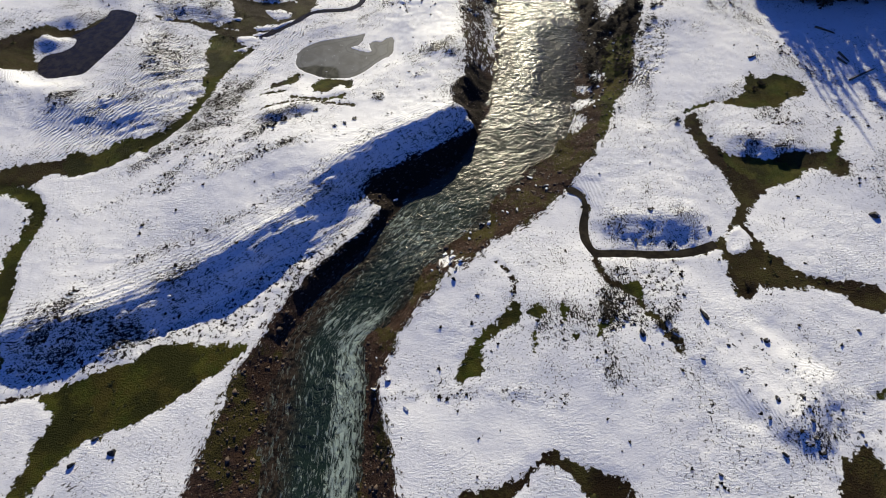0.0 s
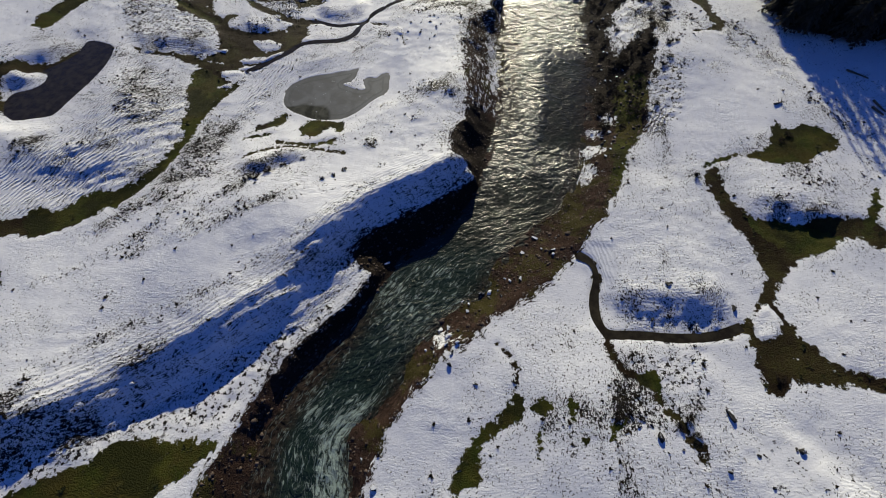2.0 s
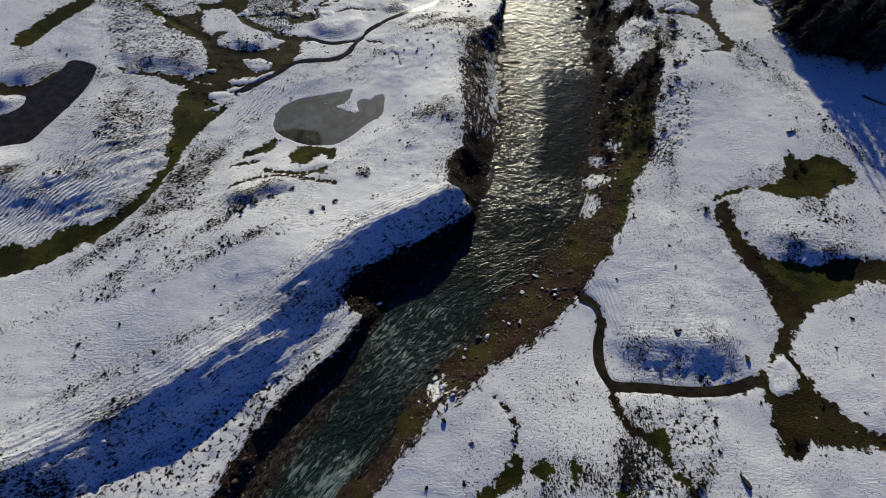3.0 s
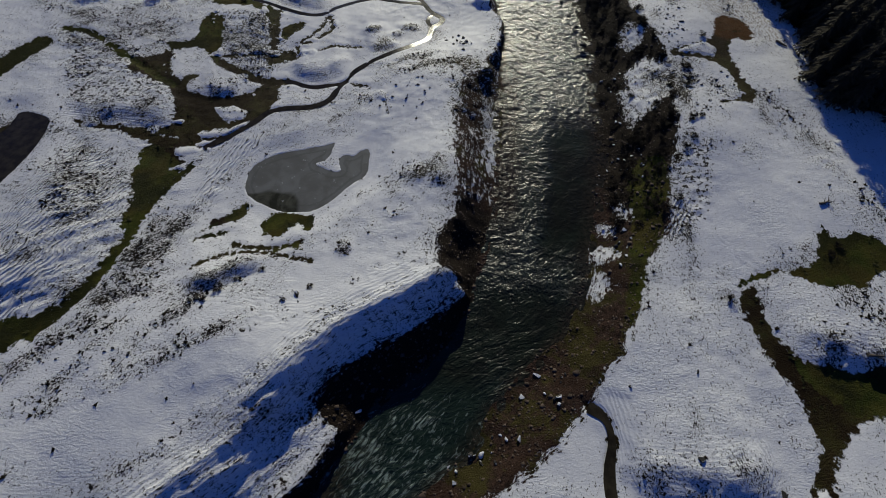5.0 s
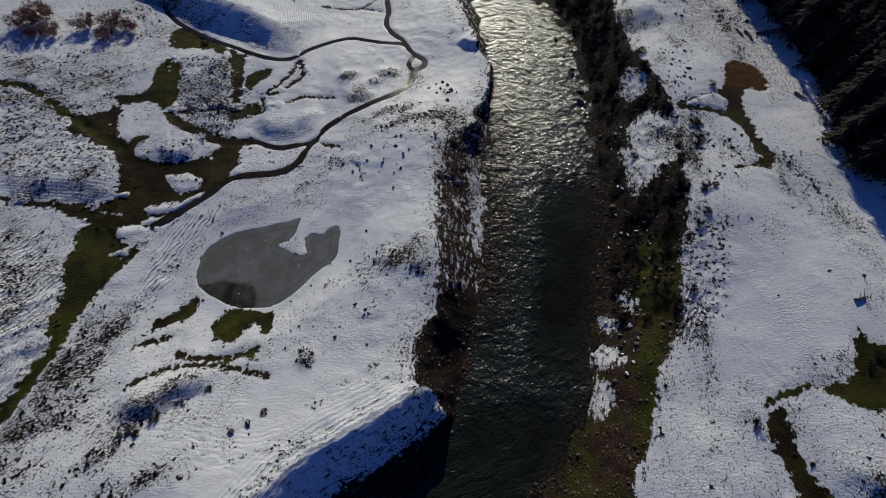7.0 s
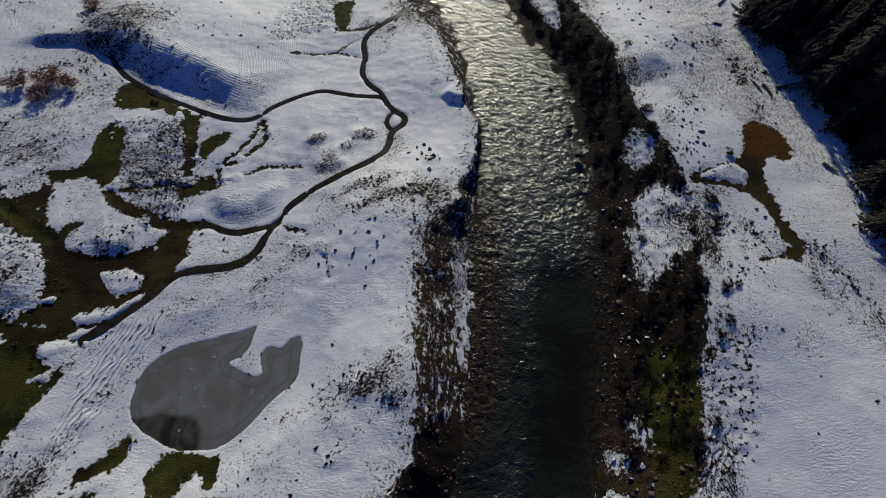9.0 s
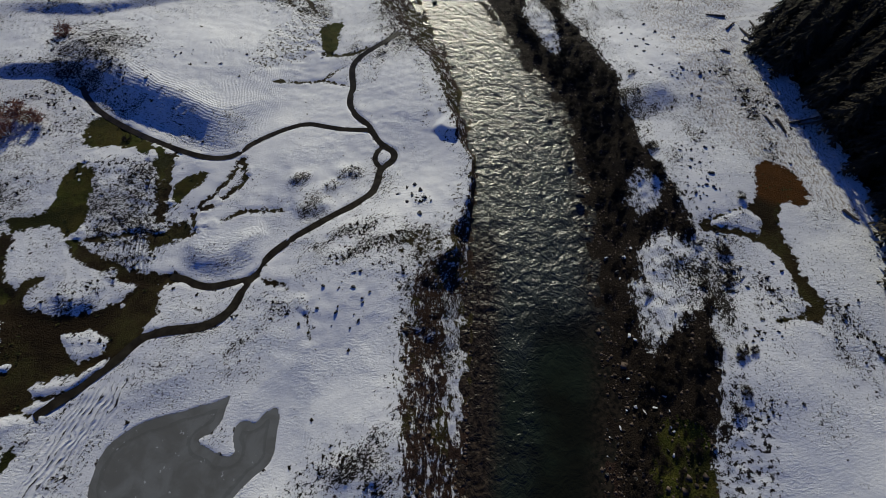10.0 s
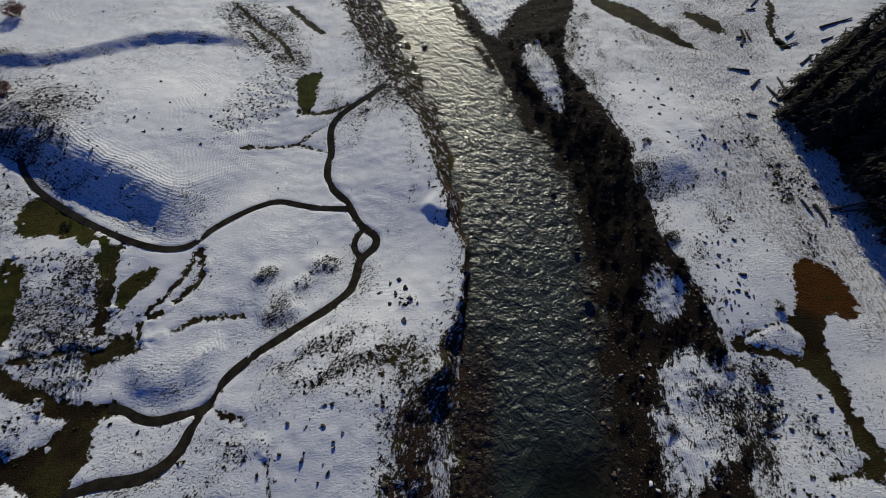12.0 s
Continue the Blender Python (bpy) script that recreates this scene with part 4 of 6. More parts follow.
def water_z(y):
    """The river falls gently along the valley."""
    return -3.55 - 0.0066 * np.clip(y, -60, 260)


def lattice(ix, iy, seed):
    """Random numbers 0..1 on whole-number places."""
    h = (ix.astype(np.int64) * 374761393 + iy.astype(np.int64) * 668265263 + seed * 1442695041) & 0x7FFFFFFF
    h = ((h ^ (h >> 13)) * 1274126177) & 0x7FFFFFFF
    return ((h ^ (h >> 16)) & 0xFFFFFF) / float(0xFFFFFF)


def value_noise(x, y, size, octaves=3, seed=1, rough=0.5):
    total, weight = np.zeros_like(x), 0.0
    for o in range(octaves):
        k, amp = 2.0**o / size, rough**o
        u, v = x * k + 17.3 * o, y * k - 9.1 * o
        iu, iv = np.floor(u), np.floor(v)
        fu, fv = u - iu, v - iv
        fu, fv = fu * fu * (3 - 2 * fu), fv * fv * (3 - 2 * fv)
        q = [lattice(iu + i, iv + j, seed + o) for j in (0, 1) for i in (0, 1)]
        total += amp * ((q[0] * (1 - fu) + q[1] * fu) * (1 - fv) + (q[2] * (1 - fu) + q[3] * fu) * fv)
        weight += amp
    return total / weight - 0.5


def smooth(t):
    t = np.clip(t, 0, 1)
    return t * t * (3 - 2 * t)


def line_distance(x, y, line):
    """Distance to an open line, the side (left of the way is positive), and the place along it, 0..1."""
    best, side, along = np.full(x.shape, 1e9), np.zeros(x.shape), np.zeros(x.shape)
    lens = [math.dist(a, b) for a, b in zip(line, line[1:])]
    run, total = 0.0, sum(lens)
    for (ax, ay), (bx, by), ln in zip(line, line[1:], lens):
        dx, dy = bx - ax, by - ay
        t = np.clip(((x - ax) * dx + (y - ay) * dy) / (ln * ln + 1e-9), 0, 1)
        d = np.hypot(x - ax - t * dx, y - ay - t * dy)
        near = d < best
        best = np.where(near, d, best)
        side = np.where(near, np.sign(dx * (y - ay) - dy * (x - ax)), side)
        along = np.where(near, (run + t * ln) / total, along)
        run += ln
    return best, side, along


def soft_distance(x, y, line):
    """Signed distance to a line, blended where two stretches are about as near, and the place along its chord, 0..1."""
    best = line_distance(x, y, line)[0]
    weight, far = np.zeros(x.shape), np.zeros(x.shape)
    soft = 0.6 + 0.12 * best
    for (ax, ay), (bx, by) in zip(line, line[1:]):
        dx, dy = bx - ax, by - ay
        ln = math.hypot(dx, dy) + 1e-9
        c = np.clip(((x - ax) * dx + (y - ay) * dy) / (ln * ln), 0, 1)
        d = np.hypot(x - ax - c * dx, y - ay - c * dy)
        side = (dx * (y - ay) - dy * (x - ax)) / ln
        w = np.exp(-(d - best) / soft) * ln
        far += w * np.clip(side / (d + 1e-6) * 3, -1, 1) * d
        weight += w
    (ax, ay), (bx, by) = line[0], line[-1]
    dx, dy = bx - ax, by - ay
    return far / weight, ((x - ax) * dx + (y - ay) * dy) / (dx * dx + dy * dy)


def inside_distance(x, y, outline):
    """Signed distance to a closed outline, positive inside."""
    best, odd = np.full(x.shape, 1e9), np.zeros(x.shape, bool)
    for (ax, ay), (bx, by) in zip(outline, outline[1:] + outline[:1]):
        dx, dy = bx - ax, by - ay
        t = np.clip(((x - ax) * dx + (y - ay) * dy) / (dx * dx + dy * dy + 1e-9), 0, 1)
        best = np.minimum(best, np.hypot(x - ax - t * dx, y - ay - t * dy))
        if ay != by:
            odd ^= ((ay > y) != (by > y)) & (x < ax + (y - ay) * dx / dy)
    return np.where(odd, best, -best)


def rounded(points, closed=True, rounds=2):
    """Corner cutting, so that outlines run in curves."""
    for _ in range(rounds):
        out = []
        ends = points[1:] + points[:1] if closed else points[1:]
        for (ax, ay), (bx, by) in zip(points, ends):
            out += [(0.75 * ax + 0.25 * bx, 0.75 * ay + 0.25 * by), (0.25 * ax + 0.75 * bx, 0.25 * ay + 0.75 * by)]
        points = out if closed else [points[0], *out, points[-1]]
    return points


def near_box(x, y, points, margin):
    px, py = zip(*points)
    return (x > min(px) - margin) & (x < max(px) + margin) & (y > min(py) - margin) & (y < max(py) + margin)


def extended(line):
    """The line carried on 400 m past both ends."""
    (ax, ay), (bx, by) = line[0], line[-1]
    return [(ax - 60, ay - 400), (ax - 4, ay - 40), *line, (bx - 14, by + 40), (bx - 160, by + 400)]


RIVER_LEFT, RIVER_RIGHT = extended(WATER_LEFT), extended(WATER_RIGHT)
RIVER_OUTLINE = RIVER_LEFT + RIVER_RIGHT[::-1]
VALLEY_OUTLINE = extended(BANK_LEFT) + extended(BANK_RIGHT)[::-1]


def swell(x, y):
    u, v = np.clip(x / 100, -1.1, 1.1), (np.clip(y, -10, 225) - 100) / 100
    base = sum(c * u**i * v**j for (i, j), c in SWELL.items())
    return base + sum(high * np.exp(-((x - px) ** 2 + (y - py) ** 2) / (2 * wide * wide)) for px, py, wide, high in RISES)


def level_of(outline):
    x, y = np.array(outline).T
    return float(np.mean(swell(x, y)))


FOREST = [(83, 112), (83.5, 103), (95, 96), (116, 92), (142, 88), (142, 198), (122, 191), (108, 185), (98, 180), (91, 175), (86, 170), (85, 164),
    (88.5, 158), (88.5, 146), (88, 135), (87, 126), (86, 120)]
THIN_SNOW = [(68, 150), (80, 128), (86, 118), (88, 150), (84, 172), (96, 196), (108, 216), (90, 222), (78, 206), (66, 190), (70, 170)]
RUST = (76.0, 134.0)
FROZEN_POND, DARK_POOL = rounded(FROZEN_POND), rounded(DARK_POOL)
ICE_Z, POOL_Z = level_of(FROZEN_POND) - 0.5, level_of(DARK_POOL) - 0.6


def terrain(x, y):
    """Height of the ground and its cover, for arrays of places."""
    wx = x + 1.6 * value_noise(x, y, 5.0, 3, 11) + 0.7 * value_noise(x, y, 1.3, 2, 12)
    wy = y + 1.6 * value_noise(x, y, 5.0, 3, 21) + 0.7 * value_noise(x, y, 1.3, 2, 22)
    cover = {k: np.full(x.shape, -3.0) for k in ("grass", "mud", "soil", "shaded_soil")}
    cover |= {k: np.zeros(x.shape) for k in ("tuft", "terr", "phase", "thin", "rust", "fleck")}
    cover["lay_a"], cover["lay_b"] = wy * np.cos(0.58) - wx * np.sin(0.58), wx * np.cos(0.58) + wy * np.sin(0.58)
    cover["lay_a"] = np.where(x < 14, cover["lay_a"], wx * 0.99 - wy * 0.12)
    cover["lay_b"] = np.where(x < 14, cover["lay_b"], wy * 0.99 + wx * 0.12)
    z, rough_slope = swell(x, y), np.zeros(x.shape)
    for height, wide, back, paths, line in SCARPS:
        line = rounded(line, False)
        m = near_box(x, y, line, 3 * back + wide)
        d, along = soft_distance(x[m] + 0.5 * (wx - x)[m], y[m] + 0.5 * (wy - y)[m], line)
        fade = smooth(along / 0.3) * smooth((1 - along) / 0.3)
        rise = smooth(d / wide) * np.exp(-np.clip(d - wide, 0, None) / back) * smooth((3 * back + wide - d) / back)
        z[m] += height * rise * fade
        slope = paths * smooth((d + 1) / 2) * smooth((wide + 6 - d) / 6) * fade
        rough_slope[m] += smooth((d + 1) / 2) * smooth((wide + 3 - d) / 3) * fade
        stronger = slope > cover["terr"][m]
        cover["phase"][m] = np.where(stronger, d, cover["phase"][m])
        cover["terr"][m] = np.maximum(cover["terr"][m], slope)
    near = smooth((160 - np.abs(x)) / 30)
    hummocks = smooth(0.5 + 2.2 * value_noise(x, y, 26.0, 3, 34)) * value_noise(0.8 * x + 0.3 * y, 1.1 * y - 0.3 * x, 2.3, 2, 35, 0.6)
    z += near * (0.9 * value_noise(x, y, 16.0, 2, 31) + 0.22 * value_noise(x, y, 4.0, 3, 32) + 0.22 * hummocks + 0.75 * smooth((112 - y) / 20) * np.clip(rough_slope, 0, 1) * value_noise(0.16 * cover["lay_b"], cover["lay_a"], 1.5, 3, 37, 0.6) + (0.10 + 0.32 * smooth((112 - y) / 20)) * np.clip(rough_slope, 0, 1) * value_noise(x, y, 2.6, 3, 33, 0.6))
    # hollows
    lift, snowy, isles = np.zeros(x.shape), np.full(x.shape, -6.0), np.full(x.shape, -6.0)
    for kind, outline in PATCHES:
        if kind in ("grass", "mud"):
            outline = rounded(outline, True, 1)
        m = near_box(x, y, outline, 6)
        d = inside_distance(wx[m], wy[m], outline)
        if kind in ("tuft", "clean"):
            lift[m] += (0.16 if kind == "tuft" else -0.6) * smooth((d + 5) / 9)
            if kind == "clean":
                cover["fleck"][m] *= 1 - 0.7 * smooth((d + 3) / 6)
            else:
                cover["fleck"][m] = np.maximum(cover["fleck"][m], 0.5 * smooth((d + 5) / 9))
        elif kind == "thick":
            lift[m] += 0.2 * smooth((d + 3) / 5)
            cover["fleck"][m] = np.maximum(cover["fleck"][m], smooth((d + 2) / 4))
        elif kind == "treads":
            (ax, ay), (bx, by) = outline[:2]
            long = math.dist((ax, ay), (bx, by))
            there = smooth((d + 2) / 4)
            cover["phase"][m] = np.where(d > -2, ((wx[m] - ax) * (by - ay) - (wy[m] - ay) * (bx - ax)) / long, cover["phase"][m])
            cover["terr"][m] = np.maximum(cover["terr"][m], 1.8 * there)
            cover["fleck"][m] = np.maximum(cover["fleck"][m], 0.25 * there)
            lift[m] -= 0.22 * there
        elif kind == "shaded_soil":
            cover["shaded_soil"][m] = np.maximum(cover["shaded_soil"][m], np.clip(d, -3, 3))
        elif kind == "isle":
            isles[m] = np.maximum(isles[m], d)
        elif kind == "patchy":
            cover["mud"][m] = np.maximum(cover["mud"][m], np.clip(0.5 * d - 0.8, -3, -0.12))
        elif kind == "snow":
            snowy[m] = np.maximum(snowy[m], d)
        else:
            cover[kind][m] = np.maximum(cover[kind][m], np.clip(d, -3, 3))
            z[m] -= 0.16 * smooth((d + 1.5) / 3.0)
    for kind, half, line in RILLS:
        line = rounded(line, False)
        m = near_box(x, y, line, half + 4)
        d = line_distance(x[m] + 0.35 * (wx - x)[m], y[m] + 0.35 * (wy - y)[m], line)[0]
        if kind == "tuft":
            lift[m] += 0.3 * smooth((half + 1.5 - d) / (half + 1.5))
            cover["fleck"][m] = np.maximum(cover["fleck"][m], 0.7 * smooth((half + 2.0 - d) / (half + 2.0)))
            continue
        k = "mud" if kind == "water" else kind
        half = 0.55 * half if kind == "water" else half
        cover[k][m] = np.maximum(cover[k][m], np.clip(half - d, -3, 3))
        z[m] -= (0.38 if kind == "water" else 0.2) * smooth((half + 0.8 - d) / 1.6)
    z += 0.34 * cover["fleck"] * value_noise(x, y, 1.4, 2, 38, 0.6)
    # snowy hummocks all over the marsh
    marsh = smooth((x + 82) / 8) * smooth((-2 - x) / 8) * smooth((y - 92) / 10) * smooth((172 - y) / 10)
    knolls = value_noise(x, y, 5.0, 4, 36, 0.68) - 0.13
    isles = np.maximum(isles, np.where(marsh > 0.5, np.clip(14 * knolls, -3, 2.5), -6))
    bare = smooth((np.maximum(cover["grass"], cover["mud"]) + 1.2) / 1.5)
    for k in ("grass", "mud"):
        cover[k] = np.minimum(cover[k], np.clip(-1.3 * isles, -3, 3))
    z += 0.3 * smooth((isles + 0.5) / 1.5) * bare
    cover["fleck"] = np.maximum(cover["fleck"], 0.6 * smooth((isles + 0.5) / 1.5) * bare)
    for mx, my, wide, high in MOUNDS:
        r = np.hypot(x - mx, 0.8 * (y - my)) / wide
        m = r < 2.2
        z[m] += 0.6 * high * np.exp(-2 * r[m] ** 2) * (1 + 0.8 * value_noise(x[m], y[m], 1.0, 2, 95))
        lift[m] += 1.0 * np.exp(-1.5 * r[m] ** 2)
    # still water
    for outline, level in ((FROZEN_POND, ICE_Z), (DARK_POOL, POOL_Z)):
        m = near_box(x, y, outline, 8)
        d = inside_distance(x[m] + 0.4 * (wx - x)[m], y[m] + 0.4 * (wy - y)[m], outline)
        shore = smooth((d + 6) / 6)
        z[m] = z[m] * (1 - shore) + (level + 0.04) * shore - 0.35 * smooth((d + 0.1) / 0.7)
        cover["mud"][m] = np.maximum(cover["mud"][m], np.clip(d - 0.3, -3, 3))
    # needle litter under the trees
    m = x > 80
    cover["mud"][m] = np.maximum(cover["mud"][m], np.clip(inside_distance(wx[m], wy[m], FOREST) - 1.5, -3, 3))
    cover["shaded_soil"][m] = cover["mud"][m]
    # the river and its banks
    m = (x > -260) & (x < 160)
    valley = np.full(x.shape, -30.0)
    valley[m] = inside_distance(wx[m], wy[m], VALLEY_OUTLINE)
    river = np.full(x.shape, -30.0)
    river[m] = inside_distance(x[m] + 0.5 * (wx - x)[m], y[m] + 0.5 * (wy - y)[m], RIVER_OUTLINE)
    v, w = np.clip(valley, 0, None), np.clip(-river, 0, None)
    f = np.where((valley > 0) | (river > 0), v / (v + w + 1e-6), 0)
    f = np.where(river > 0, 1.0, f)
    z = z + (water_z(y) + 0.05 - z) * smooth(f * 1.05) - 0.9 * smooth(river / 3)
    z += np.where((f > 0.02) & (f < 1), 0.5 * value_noise(x, y, 2.2, 3, 41), 0)
    cover["soil"] = np.clip(np.minimum(np.maximum(valley, river + 1), 0.6 - 0.75 * snowy), -6, 6)
    # right bank from about y 90 on: soil colour also carries bank shade
    cover["shaded_soil"] = np.maximum(cover["shaded_soil"], np.where(x > 26, np.clip(np.minimum(valley, (y - 90) / 6), -3, 3), -3))
    cover["soil"] = np.where(cover["soil"] < 0, 0.55 * cover["soil"], cover["soil"])
    verge = smooth((valley + 7) / 6) * smooth((0.5 - valley) / 2) * smooth((y - 50) / 20)
    cover["fleck"] = np.maximum(cover["fleck"], 0.75 * verge)
    upper = (river < -0.6) & (y > np.where(x < 25, 84, 60))
    cover["soil"] = np.where(upper, np.minimum(cover["soil"], np.where(x < 30 - 0.05 * y, 0.32, 1.7)), cover["soil"])
    cover["bank"], cover["run"] = np.clip(valley, -6, 30), y + 0.35 * x
    cover["thin"] = smooth(inside_distance(wx, wy, THIN_SNOW) / 10 + 0.5)
    cover["rust"] = smooth(1.6 - np.hypot(x - RUST[0], y - RUST[1]) / 7)
    stripes = smooth((snowy + 1) / 2) * 0.5
    cover["phase"] = np.where(stripes > cover["terr"], 0.55 * x + 0.15 * y, cover["phase"])
    cover["terr"] = np.maximum(cover["terr"], stripes)
    # tufts: thick on rises and slopes, thin on flats
    t = 0.30 + 1.1 * value_noise(x, y, 22.0, 3, 51) + 0.7 * value_noise(x, y, 5.0, 2, 52) + 0.15 * np.minimum(cover["terr"], 0.7) + 0.28 * np.clip(rough_slope, 0, 1) + 0.25 * verge + lift
    cover["tuft"] = np.clip(t, 0.05, 0.9)
    return z, cover


def axis(low, high, step, reach):
    """Even steps from low to high, then ever wider ones out to the reach."""
    inner = np.arange(low, high + step / 2, step)
    out = [step]
    while sum(out) < reach:
        out.append(out[-1] * 1.35)
    return np.concatenate([low - np.cumsum(out)[::-1], inner, inner[-1] + np.cumsum(out)])


def grid_mesh(name, x, y, z, attributes, material):
    """A sheet from arrays of rows and columns."""
    rows, cols = x.shape
    me = bpy.data.meshes.new(name)
    me.vertices.add(rows * cols)
    me.vertices.foreach_set("co", np.stack([x, y, z], -1).astype(np.float32).ravel())
    i = np.arange(rows * cols).reshape(rows, cols)
    quads = np.stack([i[:-1, :-1], i[:-1, 1:], i[1:, 1:], i[1:, :-1]], -1).reshape(-1, 4)
    me.loops.add(quads.size)
    me.loops.foreach_set("vertex_index", quads.ravel().astype(np.int32))
    me.polygons.add(len(quads))
    me.polygons.foreach_set("loop_start", np.arange(0, quads.size, 4, dtype=np.int32))
    me.update(calc_edges=True)
    me.polygons.foreach_set("use_smooth", np.ones(len(quads), bool))
    for key, values in attributes.items():
        me.attributes.new(key, "FLOAT", "POINT").data.foreach_set("value", values.astype(np.float32).ravel())
    me.materials.append(material)
    return new(name, me)


gx, gy = np.meshgrid(axis(-126, 134, 0.36, 2400), axis(-9, 226, 0.36, 2400))
gz, gcover = terrain(gx, gy)
slope = np.hypot(np.gradient(gz, axis=0) / np.gradient(gy, axis=0), np.gradient(gz, axis=1) / np.gradient(gx, axis=1))
for _ in range(6):
    slope[1:-1, 1:-1] = 0.2 * (slope[1:-1, 1:-1] + slope[:-2, 1:-1] + slope[2:, 1:-1] + slope[1:-1, :-2] + slope[1:-1, 2:])
gcover["steep"] = slope * (0.3 + 0.7 * smooth((-2 - inside_distance(gx, gy, FROZEN_POND)) / 14))
ground = grid_mesh("ground", gx, gy, gz, gcover, SNOW_GROUND)
tagged(ground, "rolling snow-covered meadow with bare grass hollows and dark tufts", "ground", kind="structure")


def height_at(x, y):
    return float(terrain(np.array([[float(x)]]), np.array([[float(y)]]))[0][0, 0])


def resample(line, count):
    line = np.array(line)
    s = np.r_[0, np.cumsum(np.hypot(*np.diff(line, axis=0).T))]
    t = np.linspace(0, s[-1], count)
    return np.stack([np.interp(t, s, line[:, 0]), np.interp(t, s, line[:, 1])], -1), s[-1]


def build_river():
    ls, length = resample(rounded(RIVER_LEFT[1:-1], False, 3), 900)
    rs, _ = resample(rounded(RIVER_RIGHT[1:-1], False, 3), 900)
    c = np.linspace(-0.12, 1.12, 84)[None, :, None]
    p = ls[:, None] * (1 - c) + rs[:, None] * c
    x, y = p[..., 0], p[..., 1]
    s = np.linspace(0, length, 900)[:, None] + 0 * x
    across = (c[..., 0] - 0.5) * 22 + 0 * x
    rapid = 0.10 + 0.6 * smooth((58 - y) / 14) + 0.16 * smooth((y - 90) / 22)
    rapid = rapid + 0.5 * np.exp(-(((c[..., 0] - 0.8) / 0.14) ** 2)) * smooth((26 - y) / 8)
    rapid = rapid + 0.28 * np.exp(-(((c[..., 0] - 0.68) / 0.2) ** 2)) * smooth((y - 112) / 10) * smooth((168 - y) / 20)
    rapid = rapid + 0.45 * value_noise(x, y, 7.0, 3, 61)
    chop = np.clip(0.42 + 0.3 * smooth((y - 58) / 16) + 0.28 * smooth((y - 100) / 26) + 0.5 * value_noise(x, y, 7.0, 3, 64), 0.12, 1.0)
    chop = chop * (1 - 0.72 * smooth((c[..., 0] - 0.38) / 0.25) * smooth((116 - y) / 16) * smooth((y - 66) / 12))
    wave = 0.38 * value_noise(s + 1.5 * value_noise(x, y, 6.0, 2, 63), 0.7 * across, 1.7, 3, 62) * chop
    shoal = np.clip(smooth((0.42 - c[..., 0]) / 0.3) * smooth((48 - y) / 20) + smooth((c[..., 0] - 0.80) / 0.2) * 0.6 + smooth((0.32 - c[..., 0]) / 0.2) * smooth((y - 76) / 10) * smooth((135 - y) / 14), 0, 1)
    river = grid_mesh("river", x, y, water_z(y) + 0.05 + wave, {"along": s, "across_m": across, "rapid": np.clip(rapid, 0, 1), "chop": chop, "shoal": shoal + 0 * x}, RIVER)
    return tagged(river, "fast dark green mountain river with white rapids", "river", kind="structure")


build_river()


def build_stream(half, line):
    """A strip of water down a rill, just below its banks."""
    pts, length = resample(rounded(line, False, 3), max(12, int(sum(math.dist(a, b) for a, b in zip(line, line[1:])) / 0.8)))
    way = np.gradient(pts, axis=0)
    way /= np.hypot(way[:, 0], way[:, 1])[:, None] + 1e-9
    c = np.linspace(-1, 1, 5)[None]
    x = pts[:, :1] - way[:, 1:] * c * (0.6 * half + 0.3)
    y = pts[:, 1:] + way[:, :1] * c * (0.6 * half + 0.3)
    bed = terrain(pts[:, :1], pts[:, 1:])[0][:, 0]
    k = np.ones(9) / 9
    level = np.convolve(np.pad(bed, 4, mode="edge"), k, "valid") + 0.26
    st = grid_mesh("stream", x, y, level[:, None] + 0 * x, {}, STREAM)
    return tagged(st, "narrow dark meltwater stream in a snowy channel", "stream", group="streams", kind="structure")


for kind, half, line in RILLS:
    if kind == "water":
        build_stream(half, line)


def build_sheet(name, outline, z, material, label, category):
    px, py = zip(*outline)
    x, y = np.meshgrid(np.arange(min(px) - 1, max(px) + 1, 0.5), np.arange(min(py) - 1, max(py) + 1, 0.5))
    thaw = 0.22 + 0.5 * value_noise(x, y, 5.0, 3, 71) + 0.6 * smooth((min(py) + 7 - y) / 5) * smooth((min(px) + 17 - x) / 9)
    ob = grid_mesh(name, x, y, z + 0 * x, {"thaw": thaw, "rim": inside_distance(x, y, outline)}, material)
    bm = bmesh.new()
    bm.from_mesh(ob.data)
    bm.verts.ensure_lookup_table()
    d = inside_distance(x, y, outline).ravel()
    bmesh.ops.delete(bm, geom=[v for v, far in zip(list(bm.verts), d) if far < -0.8], context="VERTS")
    bm.to_mesh(ob.data)
    bm.free()
    return tagged(ob, label, category, kind="structure")


build_sheet("frozen_pond", FROZEN_POND, ICE_Z, ICE, "small pond under thin grey ice in the snow", "pond")
build_sheet("dark_pool", DARK_POOL, POOL_Z, STREAM, "still dark pool beside snowy hummocks", "pool")


